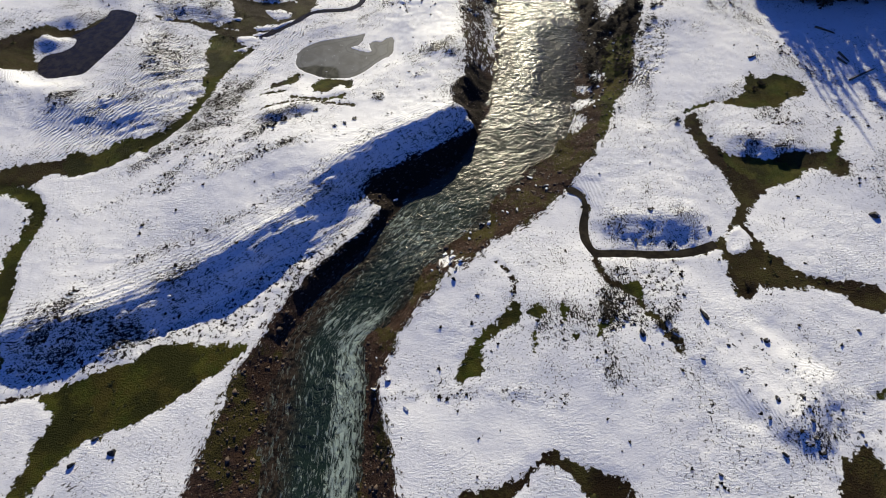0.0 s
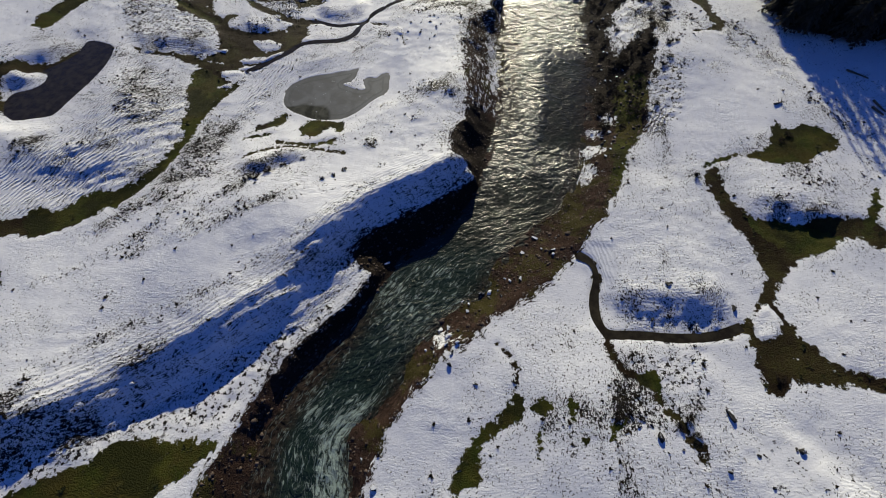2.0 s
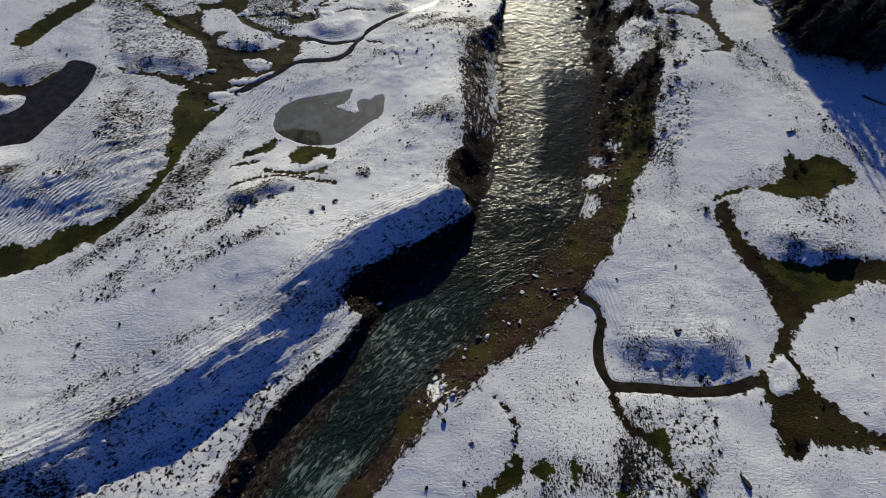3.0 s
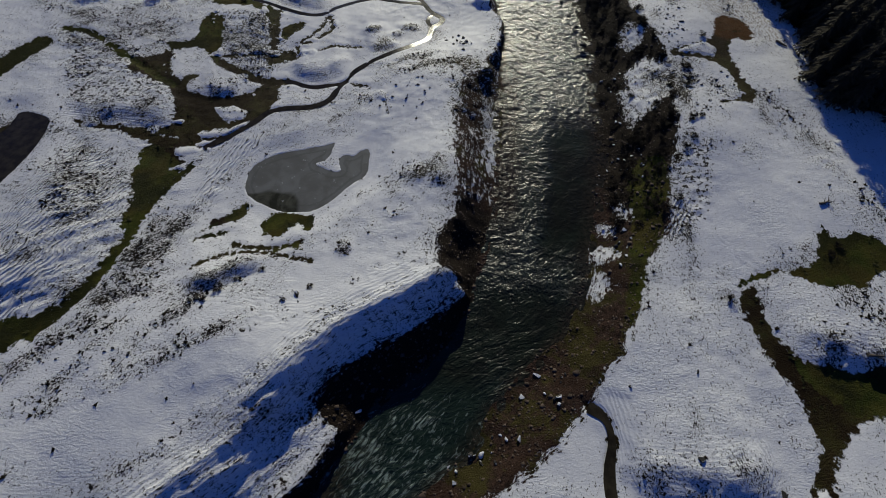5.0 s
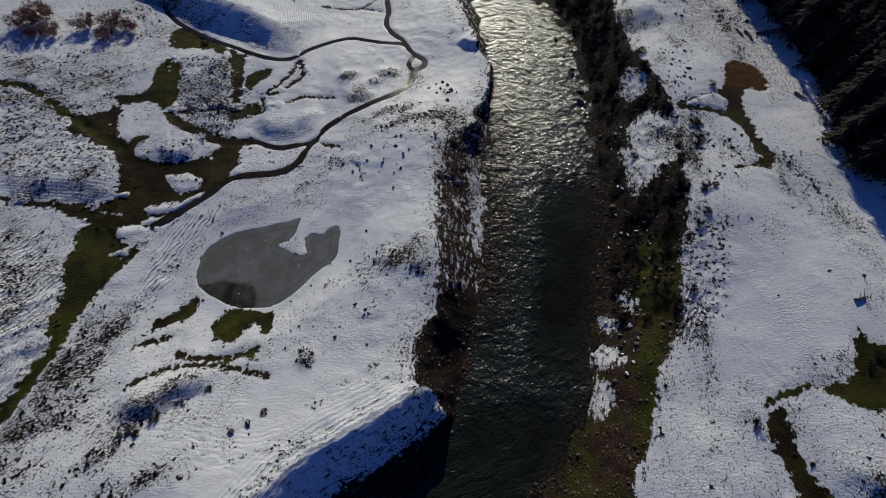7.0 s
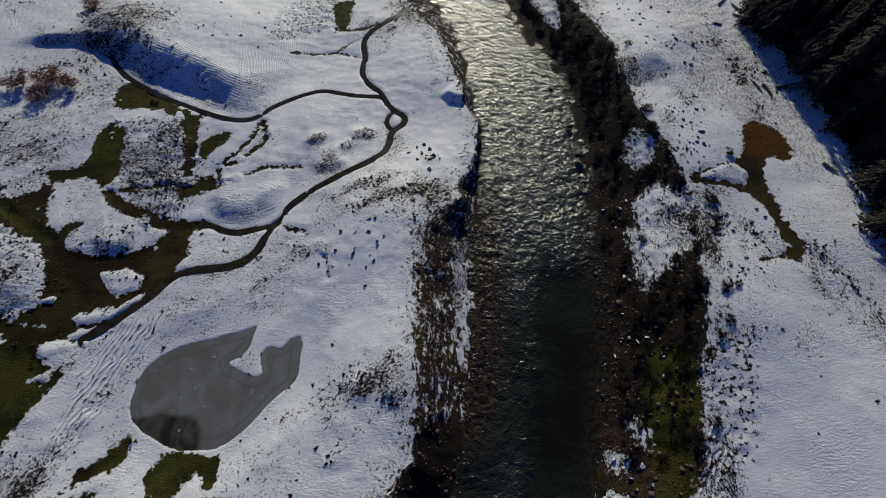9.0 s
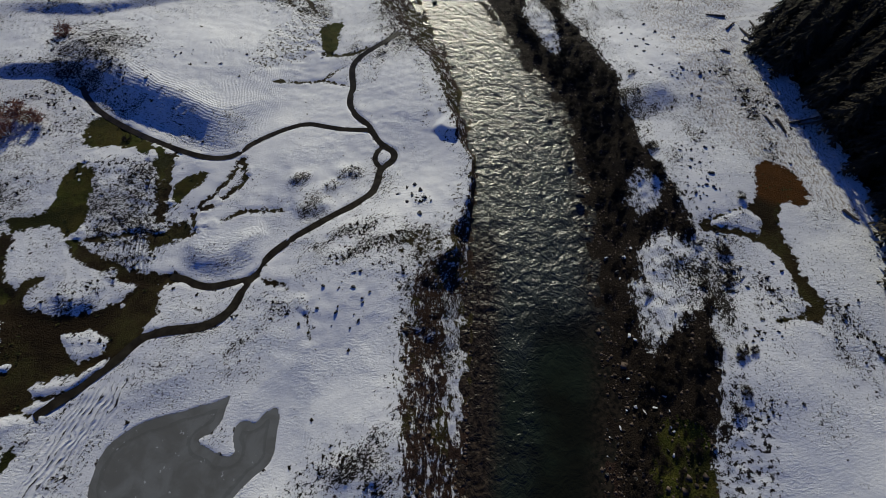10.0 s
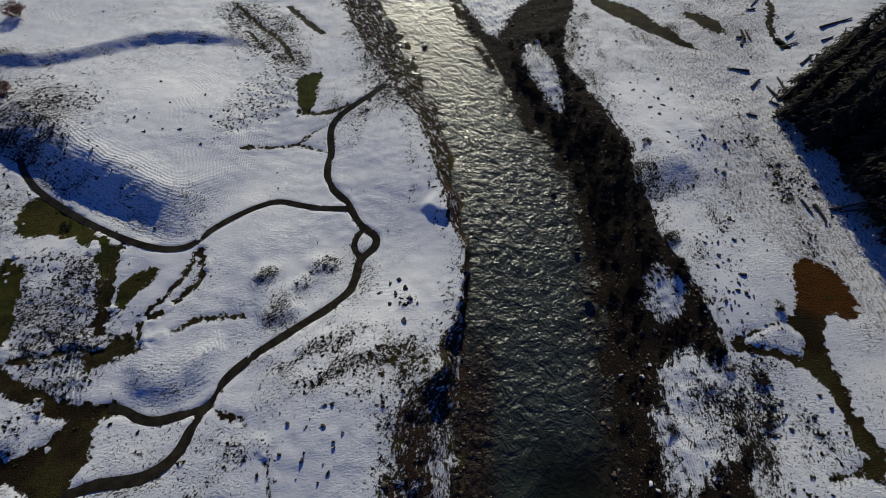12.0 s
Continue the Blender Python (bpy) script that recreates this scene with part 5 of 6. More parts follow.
# ---- things: where they stand and how big they are ----
BOULDERS_A = [(31.1, 16.5, 1.7), (41.8, 19, 2.2), (49.1, 14.3, 1.5), (43.5, 13.9, 0.9), (39.2, 12, 0.9), (46.7, 6, 1.2), (5.6, 24.1, 0.9), (76, 35.5, 2.4),
    (38.6, 39.2, 1.4), (48.3, 35, 1.5), (35.1, 33.7, 0.9), (42, 50.7, 0.9), (31.7, 48.9, 0.8), (-48, 1.7, 1.8), (-52.9, 0.2, 1.4), (-51, 3.6, 1.2),
    (-46, 24.6, 0.9), (43.7, 10.2, 0.8), (45, 3.6, 0.9), (45.3, -1, 1.2), (36.3, -3.1, 0.8), (59.8, 13.3, 0.9), (63.1, 15.3, 0.9),
    (50.3, 4.8, 0.8), (-37.6, 63, 1.3), (-43.9, 54.2, 0.9), (-20.5, 64, 1.5), (-22.6, 63.2, 1.4), (-11.3, 66.6, 0.7)]
BOULDERS_B = [(-36.7, 63.4, 1.5), (-5.2, 80.7, 0.8), (7.4, 138.2, 1.2), (8.9, 138.9, 1.4), (10.1, 137.1, 1.6), (8.4, 136.1, 1.3), (10.9, 135, 1.2), (5.7, 136.4, 1.1),
    (7.5, 134.3, 1.2), (9.9, 131.1, 1.5), (12.1, 134.1, 0.8), (-6.4, 116.6, 0.9), (-1.4, 118.8, 0.9), (-0.2, 118.9, 0.9), (1.4, 115, 0.8), (0.2, 114, 0.7),
    (-7.2, 112.8, 0.8), (57, 123.5, 1.5), (65.9, 113.7, 1), (68, 116.3, 0.9), (68.6, 114.6, 0.9), (71.9, 161.5, 1.3), (68.8, 163.8, 1.2), (57.4, 157.7, 1.1),
    (69.4, 155, 1.2), (74.3, 162.2, 1.1), (64.2, 175.7, 0.9), (60.2, 179.6, 1), (61.6, 173.3, 0.9), (83.5, 150.5, 1.5)]
BOULDERS_C = [(61.6, 197.7, 1)]
BOULDERS = BOULDERS_A + BOULDERS_B + BOULDERS_C
RIVER_ROCKS = [(15.2, 203.6, 2.2), (38.2, 165.4, 1.8), (39.7, 156.3, 2.2), (40.9, 149.9, 1.8), (41.8, 143.9, 1.8), (41.9, 135, 2.2), (22.8, 116.9, 0.9)]
SNOWY_ROCKS = [(-46.3, 24.9, 1.2), (-9.4, 46.2, 1.3), (0.1, 33.2, 1.4), (1.7, 33.8, 1.2), (1.2, 30.2, 1.3), (3.1, 30.6, 1), (-0.7, 31, 0.9), (-2.1, 29.9, 1), (5.1, 36.6, 1.1), (8.1, 40, 0.8),
    (12.9, 42.1, 0.9), (4.3, 38.6, 0.8), (12.1, 42.7, 0.8), (39, 75.3, 0.9), (36.7, 76.1, 1.1), (43.8, 106.5, 1.1), (42.9, 95, 0.9), (46.6, 120.8, 1.2),
    (50.6, 109.3, 0.9), (45.8, 96.9, 1), (44.4, 105.8, 0.9), (44.3, 95.5, 0.8)]
SHRUBS_A = [(-90.1, 152.7, 2.6), (-88.3, 156.1, 2.6), (-86.9, 149.3, 1.8), (-78.6, 155.1, 2.2), (-73.5, 157.1, 2.4), (-69.3, 155.3, 2), (-72.5, 151.3, 1.8), (-84.2, 151.2, 1.6),
    (-74.1, 183.9, 1.8), (-83.7, 211.2, 2), (61, 119, 1.3), (60.5, 114.1, 1.3), (56.6, 130.7, 1.4), (57.1, 102.4, 1.2), (53.7, 94.5, 1.2), (58.6, 102.2, 1),
    (61, 118.9, 1.5), (59.5, 113.3, 1.4), (55.1, 109.5, 1.8), (57.3, 120.7, 1.2), (67.4, 129.1, 1.4), (56, 142.2, 1.8), (57.5, 163.4, 1.3), (-35.9, 63.5, 1.2),
    (-33.8, 65.3, 1.4), (-31.2, 66.9, 1.1), (-27.7, 68.9, 1), (-18.6, 65.5, 0.9), (-49.6, 150.9, 1.4), (51.3, 62, 1.2)]
SHRUBS_B = [(71.2, 70.5, 1.3), (69.3, 68.9, 1.1), (50.9, 23.8, 1.2), (35.8, 18.6, 1.1), (36.1, 16.3, 1), (34.2, 17.7, 1), (25.8, 19.3, 1), (27.5, 19.7, 0.9),
    (56.3, 101.7, 1.3), (55.5, 96.8, 1.2), (48.8, 82.8, 1.3), (55.5, 113.4, 1.2), (51.6, 108, 1.4), (48.8, 105.3, 1.5), (49.9, 97.3, 1.5), (46.1, 98.3, 1.3),
    (47.8, 90.3, 1.3), (44.9, 86.9, 1.2), (48.2, 113.1, 1.2), (45.2, 110.2, 1.2)]
SHRUBS = SHRUBS_A + SHRUBS_B
LOGS = [(81.7, 146.8, 81.9, 143), (85.1, 144.8, 88.8, 144.9), (105.4, 192.9, 113.3, 195.2), (103.5, 188.5, 106.2, 189.4), (104.2, 185.9, 103.3, 181.6), (95.8, 181.8, 99.3, 184.1), (89.6, 174.1, 91.3, 172.1), (106.1, 185.4, 110, 191.7),
    (80, 147.9, 80.7, 144.8), (83.7, 145.5, 89.3, 146.2), (83.1, 124.9, 84.2, 122.4), (89.2, 75.8, 89.7, 73.2), (88.2, 68.7, 94.1, 70.9), (89.7, 87.2, 92.4, 83.9), (90, 77.5, 90.7, 74.1), (96, 138, 95.8, 135.1),
    (71.8, 79.1, 73.5, 79.5), (66.6, 52.5, 68.5, 52)]


def heights(points):
    """Ground heights under many places at once."""
    q = np.array(points, float)
    return terrain(q[:, :1], q[:, 1:2])[0][:, 0]


def part(name, bm, material, parent=None, label="", shade_smooth=False):
    me = bpy.data.meshes.new(name)
    bm.to_mesh(me)
    bm.free()
    me.materials.append(material)
    if shade_smooth:
        me.polygons.foreach_set("use_smooth", np.ones(len(me.polygons), bool))
    ob = new(name, me)
    if parent:
        ob.parent = parent
    if label:
        ob["label"] = label
    return ob


def rock_material(name, dark, light, snow_from):
    """Weathered stone with lichen; snow lies where the face looks up."""
    n = Nodes(name)
    p = n.place()
    grain = n.noise(p, 3.5, 6, 0.65)
    c = n.mix(n.step(grain, 0.35, 0.7), dark, light)
    c = n.mix(n.step(n.noise(p, 1.3, 4), 0.6, 0.72), c, (0.05, 0.052, 0.03))
    geo = n.tree.nodes.new("ShaderNodeNewGeometry")
    split = n.tree.nodes.new("ShaderNodeSeparateXYZ")
    n.tree.links.new(geo.outputs["Normal"], split.inputs[0])
    up = n.math("ADD", split.outputs[2], n.math("MULTIPLY", n.math("SUBTRACT", n.noise(p, 2.0, 4), 0.5), 0.7))
    snow = n.step(up, snow_from, snow_from + 0.08)
    c = n.mix(snow, c, (0.82, 0.83, 0.85))
    return n.done(c, n.mix(snow, (0.8, 0.8, 0.8), (0.6, 0.6, 0.6)), n.bump(grain, 0.12, 1.0), spec=0.3)


def plain_material(name, low, high, scale=2.0, rough=0.85):
    n = Nodes(name)
    p = n.place()
    g = n.noise(p, scale, 5, 0.65)
    return n.done(n.mix(n.step(g, 0.3, 0.7), low, high), rough, n.bump(g, 0.05, 0.8), spec=0.2)


ROCK = rock_material("dark_rock", (0.018, 0.017, 0.016), (0.065, 0.06, 0.055), 0.97)
SNOWY_ROCK = rock_material("snowy_rock", (0.04, 0.037, 0.034), (0.14, 0.13, 0.12), 0.62)
WET_ROCK = rock_material("wet_rock", (0.012, 0.012, 0.012), (0.05, 0.05, 0.046), 1.6)
TWIG = plain_material("brown_twigs", (0.15, 0.062, 0.045), (0.34, 0.17, 0.12), 1.5)
SCRUB = plain_material("dark_scrub", (0.012, 0.009, 0.007), (0.036, 0.026, 0.017), 1.5)
DRY_GRASS = plain_material("dry_grass", (0.006, 0.005, 0.003), (0.034, 0.025, 0.014), 0.7)
BARK = plain_material("spruce_bark", (0.03, 0.022, 0.016), (0.09, 0.065, 0.045), 3.0)
NEEDLES = plain_material("spruce_needles", (0.026, 0.022, 0.015), (0.062, 0.052, 0.036), 0.9)
LOG_WOOD = plain_material("weathered_log", (0.05, 0.042, 0.035), (0.16, 0.13, 0.10), 2.5)


# ---- rocks ----
def rock_mesh(seed, material):
    """A broken, half-rounded stone of about one metre."""
    rng = random.Random(seed)
    bm = bmesh.new()
    bmesh.ops.create_icosphere(bm, subdivisions=3, radius=0.55)
    cuts = [Vector((rng.gauss(0, 1), rng.gauss(0, 1), rng.gauss(0.2, 0.8))).normalized() for _ in range(9)]
    deep = [rng.uniform(0.2, 0.4) for _ in cuts]
    for v in bm.verts:
        for c, d in zip(cuts, deep):
            over = v.co.dot(c) - d
            if over > 0:
                v.co -= c * over * 0.92
        v.co *= 1 + 0.14 * noise.noise(v.co * 2.2 + Vector((seed, 0, 0)))
    bmesh.ops.scale(bm, vec=(1.0, rng.uniform(0.65, 0.9), rng.uniform(0.34, 0.52)), verts=bm.verts)
    me = bpy.data.meshes.new("boulder")
    bm.to_mesh(me)
    bm.free()
    me.materials.append(material)
    return me


def place_rocks(name, places, material, label, group, sink):
    rng = random.Random(len(places))
    kinds = [rock_mesh(s, material) for s in range(5)]
    for n, ((x, y, size), z) in enumerate(zip(places, heights([q[:2] for q in places]))):
        ob = new(name, kinds[n % 5])
        ob.matrix_world = pose(x, y, z + size * sink, rng.uniform(-12, 12), rng.uniform(-12, 12), rng.uniform(0, 360)) @ Matrix.Scale(size * 0.85, 4)
        tagged(ob, label, "boulder", group)


place_rocks("boulder", BOULDERS, ROCK, "dark weathered boulder poking out of the snow", "boulders on the meadow", 0.04)
place_rocks("snowy_boulder", SNOWY_ROCKS, SNOWY_ROCK, "grey boulder capped with snow on the river bank", "boulders on the bank", 0.16)
place_rocks("river_boulder", RIVER_ROCKS, WET_ROCK, "wet black boulder standing in the river", "boulders in the river", 0.45)


# fields of small stones: middle, reach across and along, how many
ROCK_FIELDS = [(62, 133, 3, 10, 55), (68, 161, 7, 7, 30), (65, 178, 8, 11, 22), (80, 146, 4, 11, 26), (-1, 115, 6, 10, 14), (62, 113, 3, 10, 20), (38, 88, 4, 6, 12), (52, 4, 7, 10, 28), (28, 17, 7, 5, 14), (-21, 197, 13, 8, 14), (-50, 173, 20, 10, 26), (-53, 55, 9, 6, 16)]
rng_stones = random.Random(12)
FIELD_STONES = []
for fx, fy, rx, ry, count in ROCK_FIELDS:
    for _ in range(count):
        FIELD_STONES.append((fx + rng_stones.gauss(0, 0.5) * rx, fy + rng_stones.gauss(0, 0.5) * ry, 0.35 + 0.8 * rng_stones.random() ** 2))
place_rocks("small_rock", FIELD_STONES, ROCK, "small dark rock half buried in the snow", "rocks on the snowfield", 0.02)


# rubble of larger, partly snowed-up stones along the right bank
BANK_FIELDS = [(1, 31, 4, 4, 14), (9, 40, 5, 3, 12), (20, 49, 5, 3, 9), (37, 75, 3, 6, 14), (43, 96, 4, 8, 14), (46, 119, 4, 8, 8), (-9, 10, 3, 8, 8)]
BANK_RUBBLE = []
for fx, fy, rx, ry, count in BANK_FIELDS:
    for _ in range(count):
        BANK_RUBBLE.append((fx + rng_stones.gauss(0, 0.5) * rx, fy + rng_stones.gauss(0, 0.5) * ry, 0.5 + 1.0 * rng_stones.random() ** 1.5))
place_rocks("snowy_boulder", BANK_RUBBLE[::2], SNOWY_ROCK, "grey boulder capped with snow on the river bank", "boulders on the bank", 0.1)
place_rocks("bank_boulder", BANK_RUBBLE[1::2], ROCK, "dark bare boulder in the rubble of the bank", "dark boulders on the bank", 0.1)


def scatter(count, seed, box, keep):
    """Places in a box, kept where keep(x, y, z, cover, chance) says so."""
    rng = np.random.default_rng(seed)
    x, y = rng.uniform(box[0], box[1], (count, 1)), rng.uniform(box[2], box[3], (count, 1))
    z, cover = terrain(x, y)
    ok = keep(x, y, z, cover, rng.random((count, 1)))[:, 0]
    return np.stack([x[ok, 0], y[ok, 0], z[ok, 0]], -1)


def merged(name, base_v, base_f, places, sizes, turns, material, label, category):
    """Many copies of small shapes in one mesh of kind stuff. base_v: shapes x points x 3."""
    rng = np.random.default_rng(5)
    pick = rng.integers(0, len(base_v), len(places))
    c, s = np.cos(turns), np.sin(turns)
    v = base_v[pick] * sizes[:, None, None]
    v = np.stack([v[..., 0] * c[:, None] - v[..., 1] * s[:, None], v[..., 0] * s[:, None] + v[..., 1] * c[:, None], v[..., 2]], -1)
    v = v + places[:, None]
    f = (base_f[None] + np.arange(len(places))[:, None, None] * base_v.shape[1]).reshape(-1, 3)
    me = bpy.data.meshes.new(name)
    me.vertices.add(v.size // 3)
    me.vertices.foreach_set("co", v.astype(np.float32).ravel())
    me.loops.add(f.size)
    me.loops.foreach_set("vertex_index", f.astype(np.int32).ravel())
    me.polygons.add(len(f))
    me.polygons.foreach_set("loop_start", np.arange(0, f.size, 3, dtype=np.int32))
    me.update(calc_edges=True)
    me.materials.append(material)
    return tagged(new(name, me), label, category, kind="stuff")


def tuft_shapes(kinds, blades, spread, tall, wide, seed):
    """Tussocks: a low ragged cushion with leaning blades round it."""
    rng = np.random.default_rng(seed)
    v = []
    for _ in range(kinds):
        pts = []
        for k in range(7):
            a, r = k * 2 * np.pi / 7 + rng.uniform(-0.3, 0.3), spread * rng.uniform(0.3, 0.75)
            pts.append((np.cos(a) * r, np.sin(a) * r, -0.06))
        pts.append((rng.uniform(-0.1, 0.1) * spread, rng.uniform(-0.1, 0.1) * spread, 0.75 * tall))
        for _ in range(blades):
            a, lean, h = rng.uniform(0, 2 * np.pi), rng.uniform(0.4, 0.8), rng.uniform(0.5, 1.0) * tall
            root = np.array([np.cos(a), np.sin(a), 0]) * rng.uniform(0, 0.3) * spread
            tip = root + np.array([np.cos(a) * spread * lean, np.sin(a) * spread * lean, h])
            side = np.array([-np.sin(a), np.cos(a), 0]) * wide
            pts += [tuple(root - side), tuple(root + side), tuple(tip)]
        v.append(pts)
    f = [(k, (k + 1) % 7, 7) for k in range(7)] + [(8 + 3 * b, 9 + 3 * b, 10 + 3 * b) for b in range(blades)]
    return np.array(v), np.array(f)


rng_all = np.random.default_rng(3)
# dry grass through the snow
tv, tf = tuft_shapes(10, 6, 0.44, 0.2, 0.11, 1)


def on_snow(x, y, z, cover, chance):
    patchy = smooth(2.2 * value_noise(x, y, 4.5, 3, 81) + 1.5 * (cover["tuft"] - 0.45) + 0.3 * (cover["fleck"] - 0.2))
    open_snow = (cover["grass"] < 0) & (cover["mud"] < 0) & (cover["soil"] < 0)
    return open_snow & (chance < 0.006 + 0.75 * patchy**1.8)


spots = scatter(150000, 7, (-125, 100, -8, 225), on_snow)
merged("dry_grass_tufts", tv, tf, spots, np.minimum(rng_all.gamma(1.6, 0.3, len(spots)) + 0.18, 1.3), rng_all.uniform(0, 6.3, len(spots)), DRY_GRASS, "dark dry grass tufts standing through the snow", "grass")


def on_bare(x, y, z, cover, chance):
    return (np.maximum(cover["grass"], cover["mud"]) > 0.2) & (chance < 0.8)


spots = scatter(14000, 8, (-110, 95, -8, 225), on_bare)
merged("marsh_grass_tufts", tv, tf, spots, rng_all.gamma(3.0, 0.2, len(spots)) + 0.2, rng_all.uniform(0, 6.3, len(spots)), plain_material("marsh_grass", (0.02, 0.024, 0.006), (0.075, 0.068, 0.02), 0.6), "short olive grass in the bare hollows", "grass")


# stones of the banks
def on_bank(x, y, z, cover, chance):
    return (cover["soil"] > 0.3) & (z > water_z(y) - 0.3) & (chance < 0.9)


sv = np.array([[(0.5, 0, 0.05), (0.1, 0.45, 0.0), (-0.45, 0.1, 0.05), (-0.1, -0.4, 0.02), (0.05, 0.1, 0.22), (0, 0, -0.3)],
               [(0.4, 0.1, 0.06), (0, 0.5, 0.02), (-0.5, 0, 0.0), (0.1, -0.45, 0.04), (-0.1, 0.1, 0.18), (0, 0, -0.3)]])
sf = np.array([(0, 1, 4), (1, 2, 4), (2, 3, 4), (3, 0, 4), (1, 0, 5), (2, 1, 5), (3, 2, 5), (0, 3, 5)])
spots = scatter(60000, 9, (-45, 65, -8, 225), on_bank)
merged("bank_stones", sv, sf, spots, rng_all.gamma(1.6, 0.16, len(spots)) + 0.10, rng_all.uniform(0, 6.3, len(spots)), plain_material("bank_stone", (0.020, 0.015, 0.012), (0.14, 0.105, 0.085), 0.9), "loose dark stones and rubble on the river bank", "stones")


# ---- shrubs ----
def twig_strip(bm, a, b, width, rng):
    """A three-sided twig from a to b."""
    way = (b - a).normalized()
    side = way.cross(Vector((rng.uniform(-1, 1), rng.uniform(-1, 1), 0.3))).normalized() * width
    up = way.cross(side)
    low = [bm.verts.new(a + side), bm.verts.new(a - 0.5 * side + 0.8 * up), bm.verts.new(a - 0.5 * side - 0.8 * up)]
    tip = bm.verts.new(b)
    for i in range(3):
        bm.faces.new((low[i], low[(i + 1) % 3], tip))


def shrub(seed, material_twigs):
    """A leafless bush one metre in radius: stems that fork into a rounded head of twigs."""
    rng = random.Random(seed)
    root = new("shrub")
    stems, twigs = bmesh.new(), bmesh.new()
    for _ in range(13):
        a = rng.uniform(0, 6.283)
        out = rng.uniform(0.15, 0.75)
        foot = Vector((math.cos(a) * 0.12, math.sin(a) * 0.12, -0.08))
        fork = Vector((math.cos(a) * out * 0.6, math.sin(a) * out * 0.6, rng.uniform(0.08, 0.35)))
        twig_strip(stems, foot, fork, 0.03, rng)
        for _ in range(11):
            b = a + rng.gauss(0, 0.8)
            mid = fork + Vector((math.cos(b) * rng.uniform(0.1, 0.4), math.sin(b) * rng.uniform(0.1, 0.4), rng.uniform(-0.02, 0.4)))
            twig_strip(twigs, fork * 0.8 + foot * 0.2, mid, 0.018, rng)
            for _ in range(4):
                c = b + rng.gauss(0, 1.2)
                tip = mid + Vector((math.cos(c), math.sin(c), rng.uniform(-0.4, 0.8))) * rng.uniform(0.12, 0.34)
                twig_strip(twigs, mid, tip, 0.015, rng)
    part("stem", stems, BARK, root)
    part("crown", twigs, material_twigs, root)
    return root


def place_things(kinds, places, label, category, group, tall=(0.8, 1.2), first=True, sink=0.0):
    """Copies of a few kinds on the ground; the kinds themselves take the first places."""
    rng = random.Random(len(places) + 40)
    z = heights([q[:2] for q in places])
    for n, ((x, y, size), zz) in enumerate(zip(places, z)):
        m = pose(x, y, zz - sink, 0, 0, rng.uniform(0, 360)) @ Matrix.Diagonal((size, size * rng.uniform(0.8, 1.1), size * rng.uniform(*tall), 1))
        if n < len(kinds):
            kinds[n].matrix_world = m
            ob = kinds[n]
            ob["label"] = label
        else:
            src = kinds[n % len(kinds)]
            keep = src.matrix_basis.copy()
            src.matrix_basis = Matrix.Identity(4)
            ob = copy_thing(src, m)
            src.matrix_basis = keep
        tagged(ob, label, category, group)


place_things([shrub(s, TWIG) for s in range(3)], [(x, y, 1.7 * s) for x, y, s in SHRUBS if s >= 1.6 and x < 0], "large leafless bush with reddish-brown twigs on snow", "shrub", "bare bushes")
place_things([shrub(s + 10, SCRUB) for s in range(3)], [q for q in SHRUBS if q[2] < 1.6 or q[0] > 0], "low dark leafless bush standing in the snow", "shrub", "low bushes", (0.4, 0.7))


def on_scrub(x, y, z, cover, chance):
    right = x > 30 + 0.0 * y
    return right & (cover["soil"] > 0.8) & (z > water_z(y) + 0.4) & (y > 78) & (y < 205) & (chance < 0.7)


spots = scatter(2200, 12, (30, 62, 78, 205), on_scrub)[:290]
place_things([shrub(s + 20, SCRUB) for s in range(3)], [(x, y, 0.5 + 1.7 * (((i * 37) % 100) / 100) ** 2) for i, (x, y, z) in enumerate(spots.tolist())], "dark leafless scrub on the shaded river bank", "shrub", "bank scrub", (0.45, 0.8))


# ---- fallen logs ----
def fallen_log(ax, ay, bx, by, seed):
    rng = random.Random(seed)
    length = math.dist((ax, ay), (bx, by))
    root = new("fallen_log")
    bm = bmesh.new()
    r0, rows = rng.uniform(0.2, 0.3), 9
    rings = []
    for i in range(rows):
        t = i / (rows - 1)
        r = r0 * (1 - 0.55 * t)
        ring = []
        for k in range(8):
            a = k * math.pi / 4
            wob = 1 + 0.12 * rng.uniform(-1, 1)
            ring.append(bm.verts.new((t * length, math.cos(a) * r * wob + 0.12 * math.sin(3 * t + seed), math.sin(a) * r * wob)))
        rings.append(ring)
    for p, q in zip(rings, rings[1:]):
        for k in range(8):
            bm.faces.new((p[k], q[k], q[(k + 1) % 8], p[(k + 1) % 8]))
    bm.faces.new(rings[0]), bm.faces.new(rings[-1][::-1])
    part("trunk", bm, LOG_WOOD, root)
    for _ in range(4):
        bm = bmesh.new()
        t = rng.uniform(0.3, 0.95) * length
        a = rng.uniform(0.2, 2.9)
        twig_strip(bm, Vector((t, 0, 0)), Vector((t + 0.5, math.cos(a) * 1.1, math.sin(a) * 0.8)), 0.07, rng)
        part("branch_stub", bm, LOG_WOOD, root)
    za, zb = heights([(ax, ay), (bx, by)])
    root.matrix_world = pose(ax, ay, za + r0 * 0.7, 0, -math.degrees(math.atan2(zb - za, length)), math.degrees(math.atan2(by - ay, bx - ax)))
    tagged(root, "fallen grey tree trunk lying on the snow", "log", "fallen logs")


for i, q in enumerate(LOGS):
    fallen_log(*q, i)
rng_logs = random.Random(77)
for i in range(22):
    y = rng_logs.uniform(168, 214)
    x = 84 + 0.32 * (y - 168) + rng_logs.uniform(-4, 8)
    a, ln = rng_logs.uniform(0, 3.14), rng_logs.uniform(1.8, 4.5)
    fallen_log(x, y, x + ln * math.cos(a), y + ln * math.sin(a), 100 + i)


# ---- forest ----

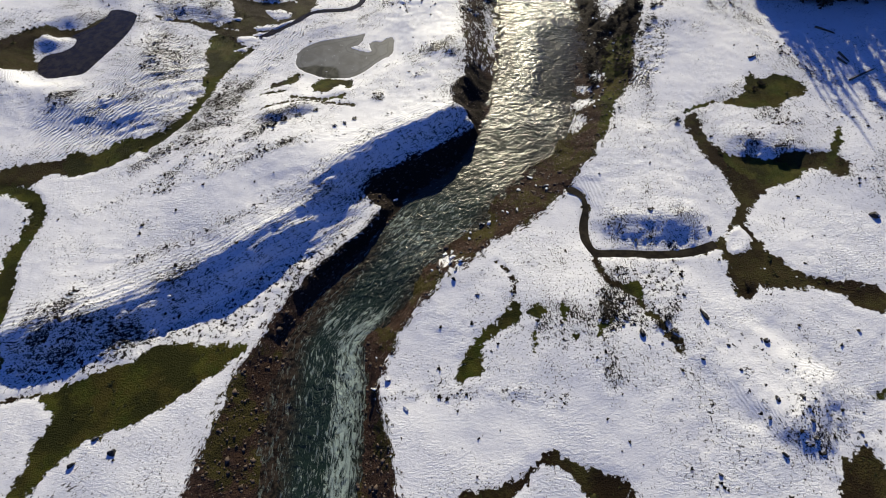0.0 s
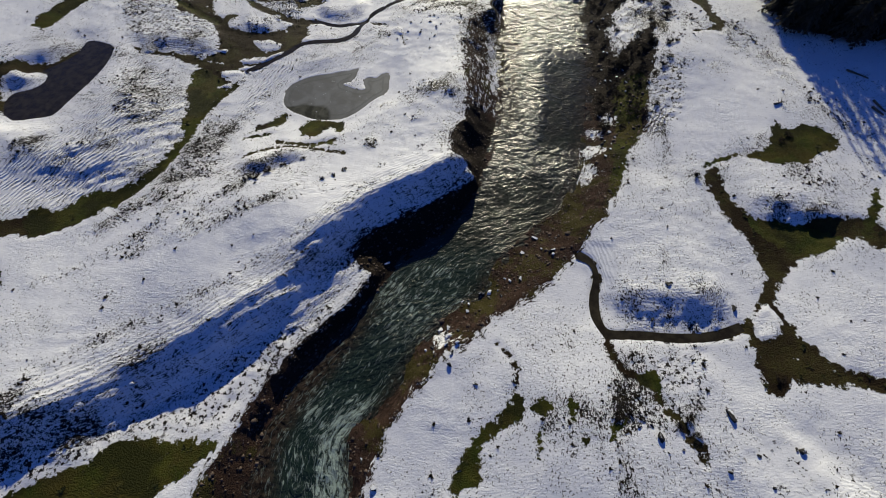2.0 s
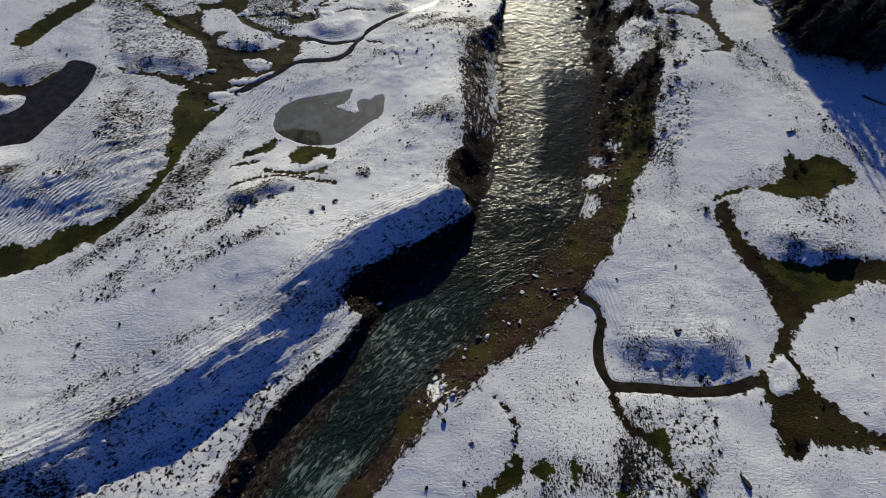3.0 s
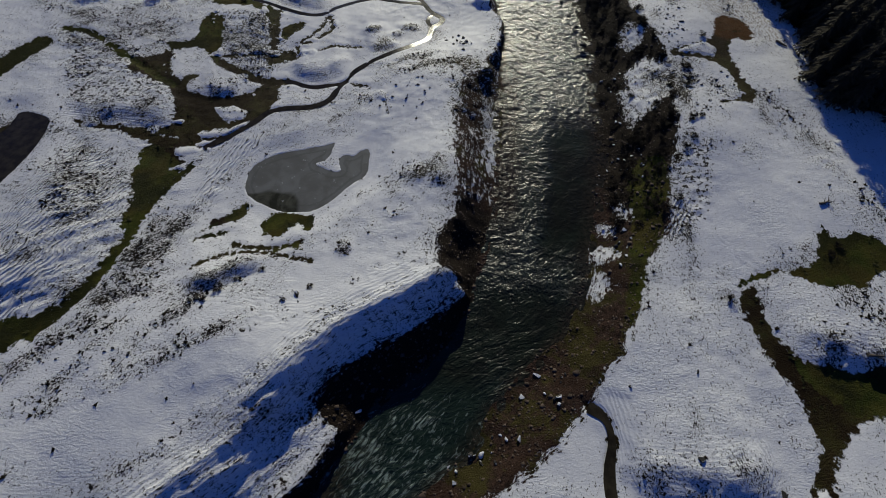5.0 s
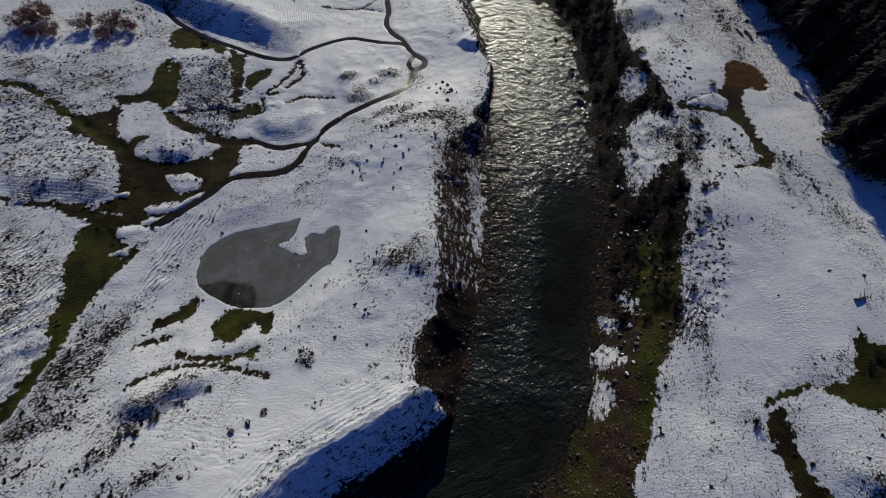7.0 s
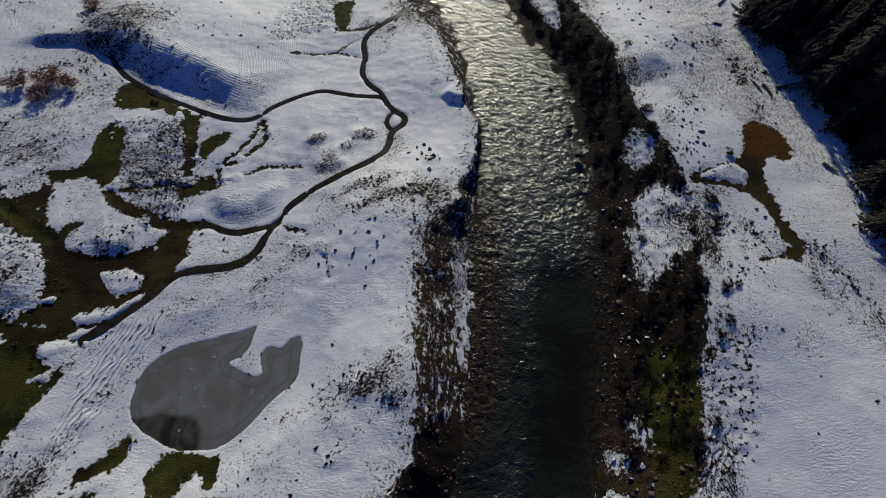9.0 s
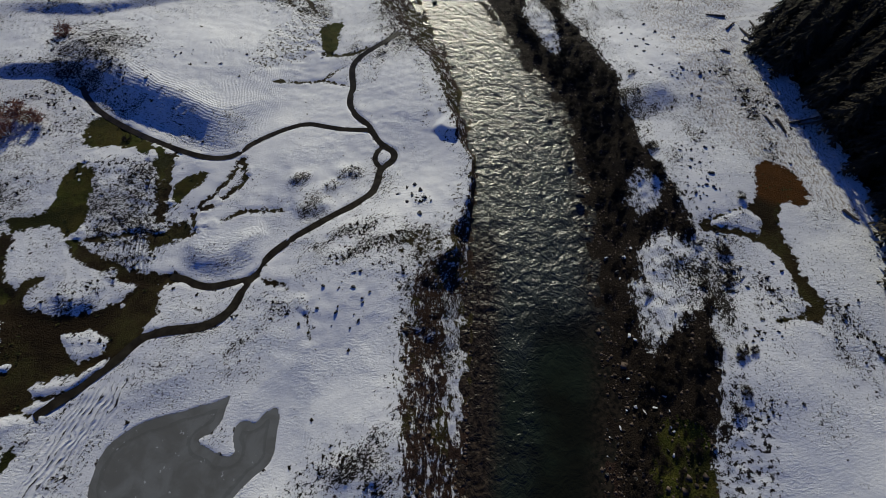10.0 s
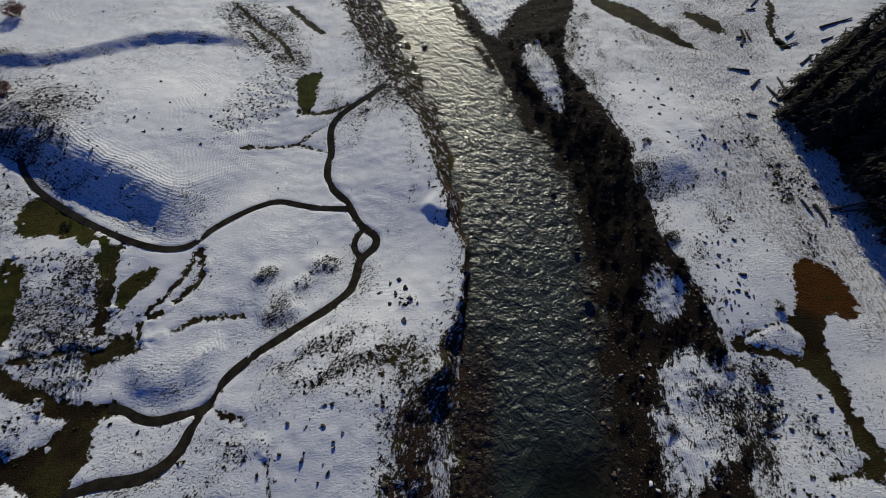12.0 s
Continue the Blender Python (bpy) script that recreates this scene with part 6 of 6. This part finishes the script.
def spruce(seed, tall):
    """A tapered trunk with whorls of drooping, ragged boughs."""
    rng = random.Random(seed)
    root = new("spruce_tree")
    bm = bmesh.new()
    bmesh.ops.create_cone(bm, segments=8, radius1=0.28, radius2=0.03, depth=tall, cap_ends=True)
    bmesh.ops.translate(bm, vec=(0, 0, tall / 2 - 0.3), verts=bm.verts)
    part("trunk", bm, BARK, root)
    bm = bmesh.new()
    levels = 30
    for i in range(levels):
        t = i / (levels - 1)
        z = tall * (0.10 + 0.89 * t)
        reach = (0.2 + 2.9 * (1 - t) ** 0.85) * rng.uniform(0.8, 1.15)
        for k in range(10 - int(5 * t)):
            a = rng.uniform(0, 6.283)
            r = reach * rng.uniform(0.6, 1.12)
            droop = r * rng.uniform(0.2, 0.5)
            c, s = math.cos(a), math.sin(a)
            spine = [Vector((c * r * u, s * r * u, z - droop * u * u)) for u in (0.05, 0.24, 0.43, 0.62, 0.81, 1.0)]
            ends = [bm.verts.new(p) for p in spine]
            for j in range(5):
                u = (j + 1) / 5
                for side in (-1, 1):
                    out = r * (0.42 - 0.26 * u) * rng.uniform(0.6, 1.4)
                    tip = spine[j] + (spine[j + 1] - spine[j]) * 0.9 + Vector((-s * side * out, c * side * out, -0.35 * out - 0.1 * rng.random()))
                    bm.faces.new((ends[j], bm.verts.new(tip), ends[j + 1]))
    part("crown", bm, NEEDLES, root)
    return root


def in_forest(x, y, z, cover, chance):
    d = inside_distance(x, y, FOREST)
    gap = np.hypot(x - 104, y - 117) > 6.5
    return (d > 0.3) & gap


spots, trees = scatter(6000, 15, (83, 140, 94, 232), in_forest), []
for x, y, z in spots.tolist():
    if all((x - q[0]) ** 2 + (y - q[1]) ** 2 > 3.3**2 for q in trees):
        trees.append((x, y, 0.75 + 0.5 * ((len(trees) * 61) % 97) / 97))
trees.sort(key=lambda q: q[0] + 0.15 * abs(q[1] - 150))
place_things([spruce(s, 16.0) for s in range(4)], trees[:298], "tall dark spruce in a dense shaded forest edge", "tree", "spruce forest", (0.9, 1.15), sink=0.2)
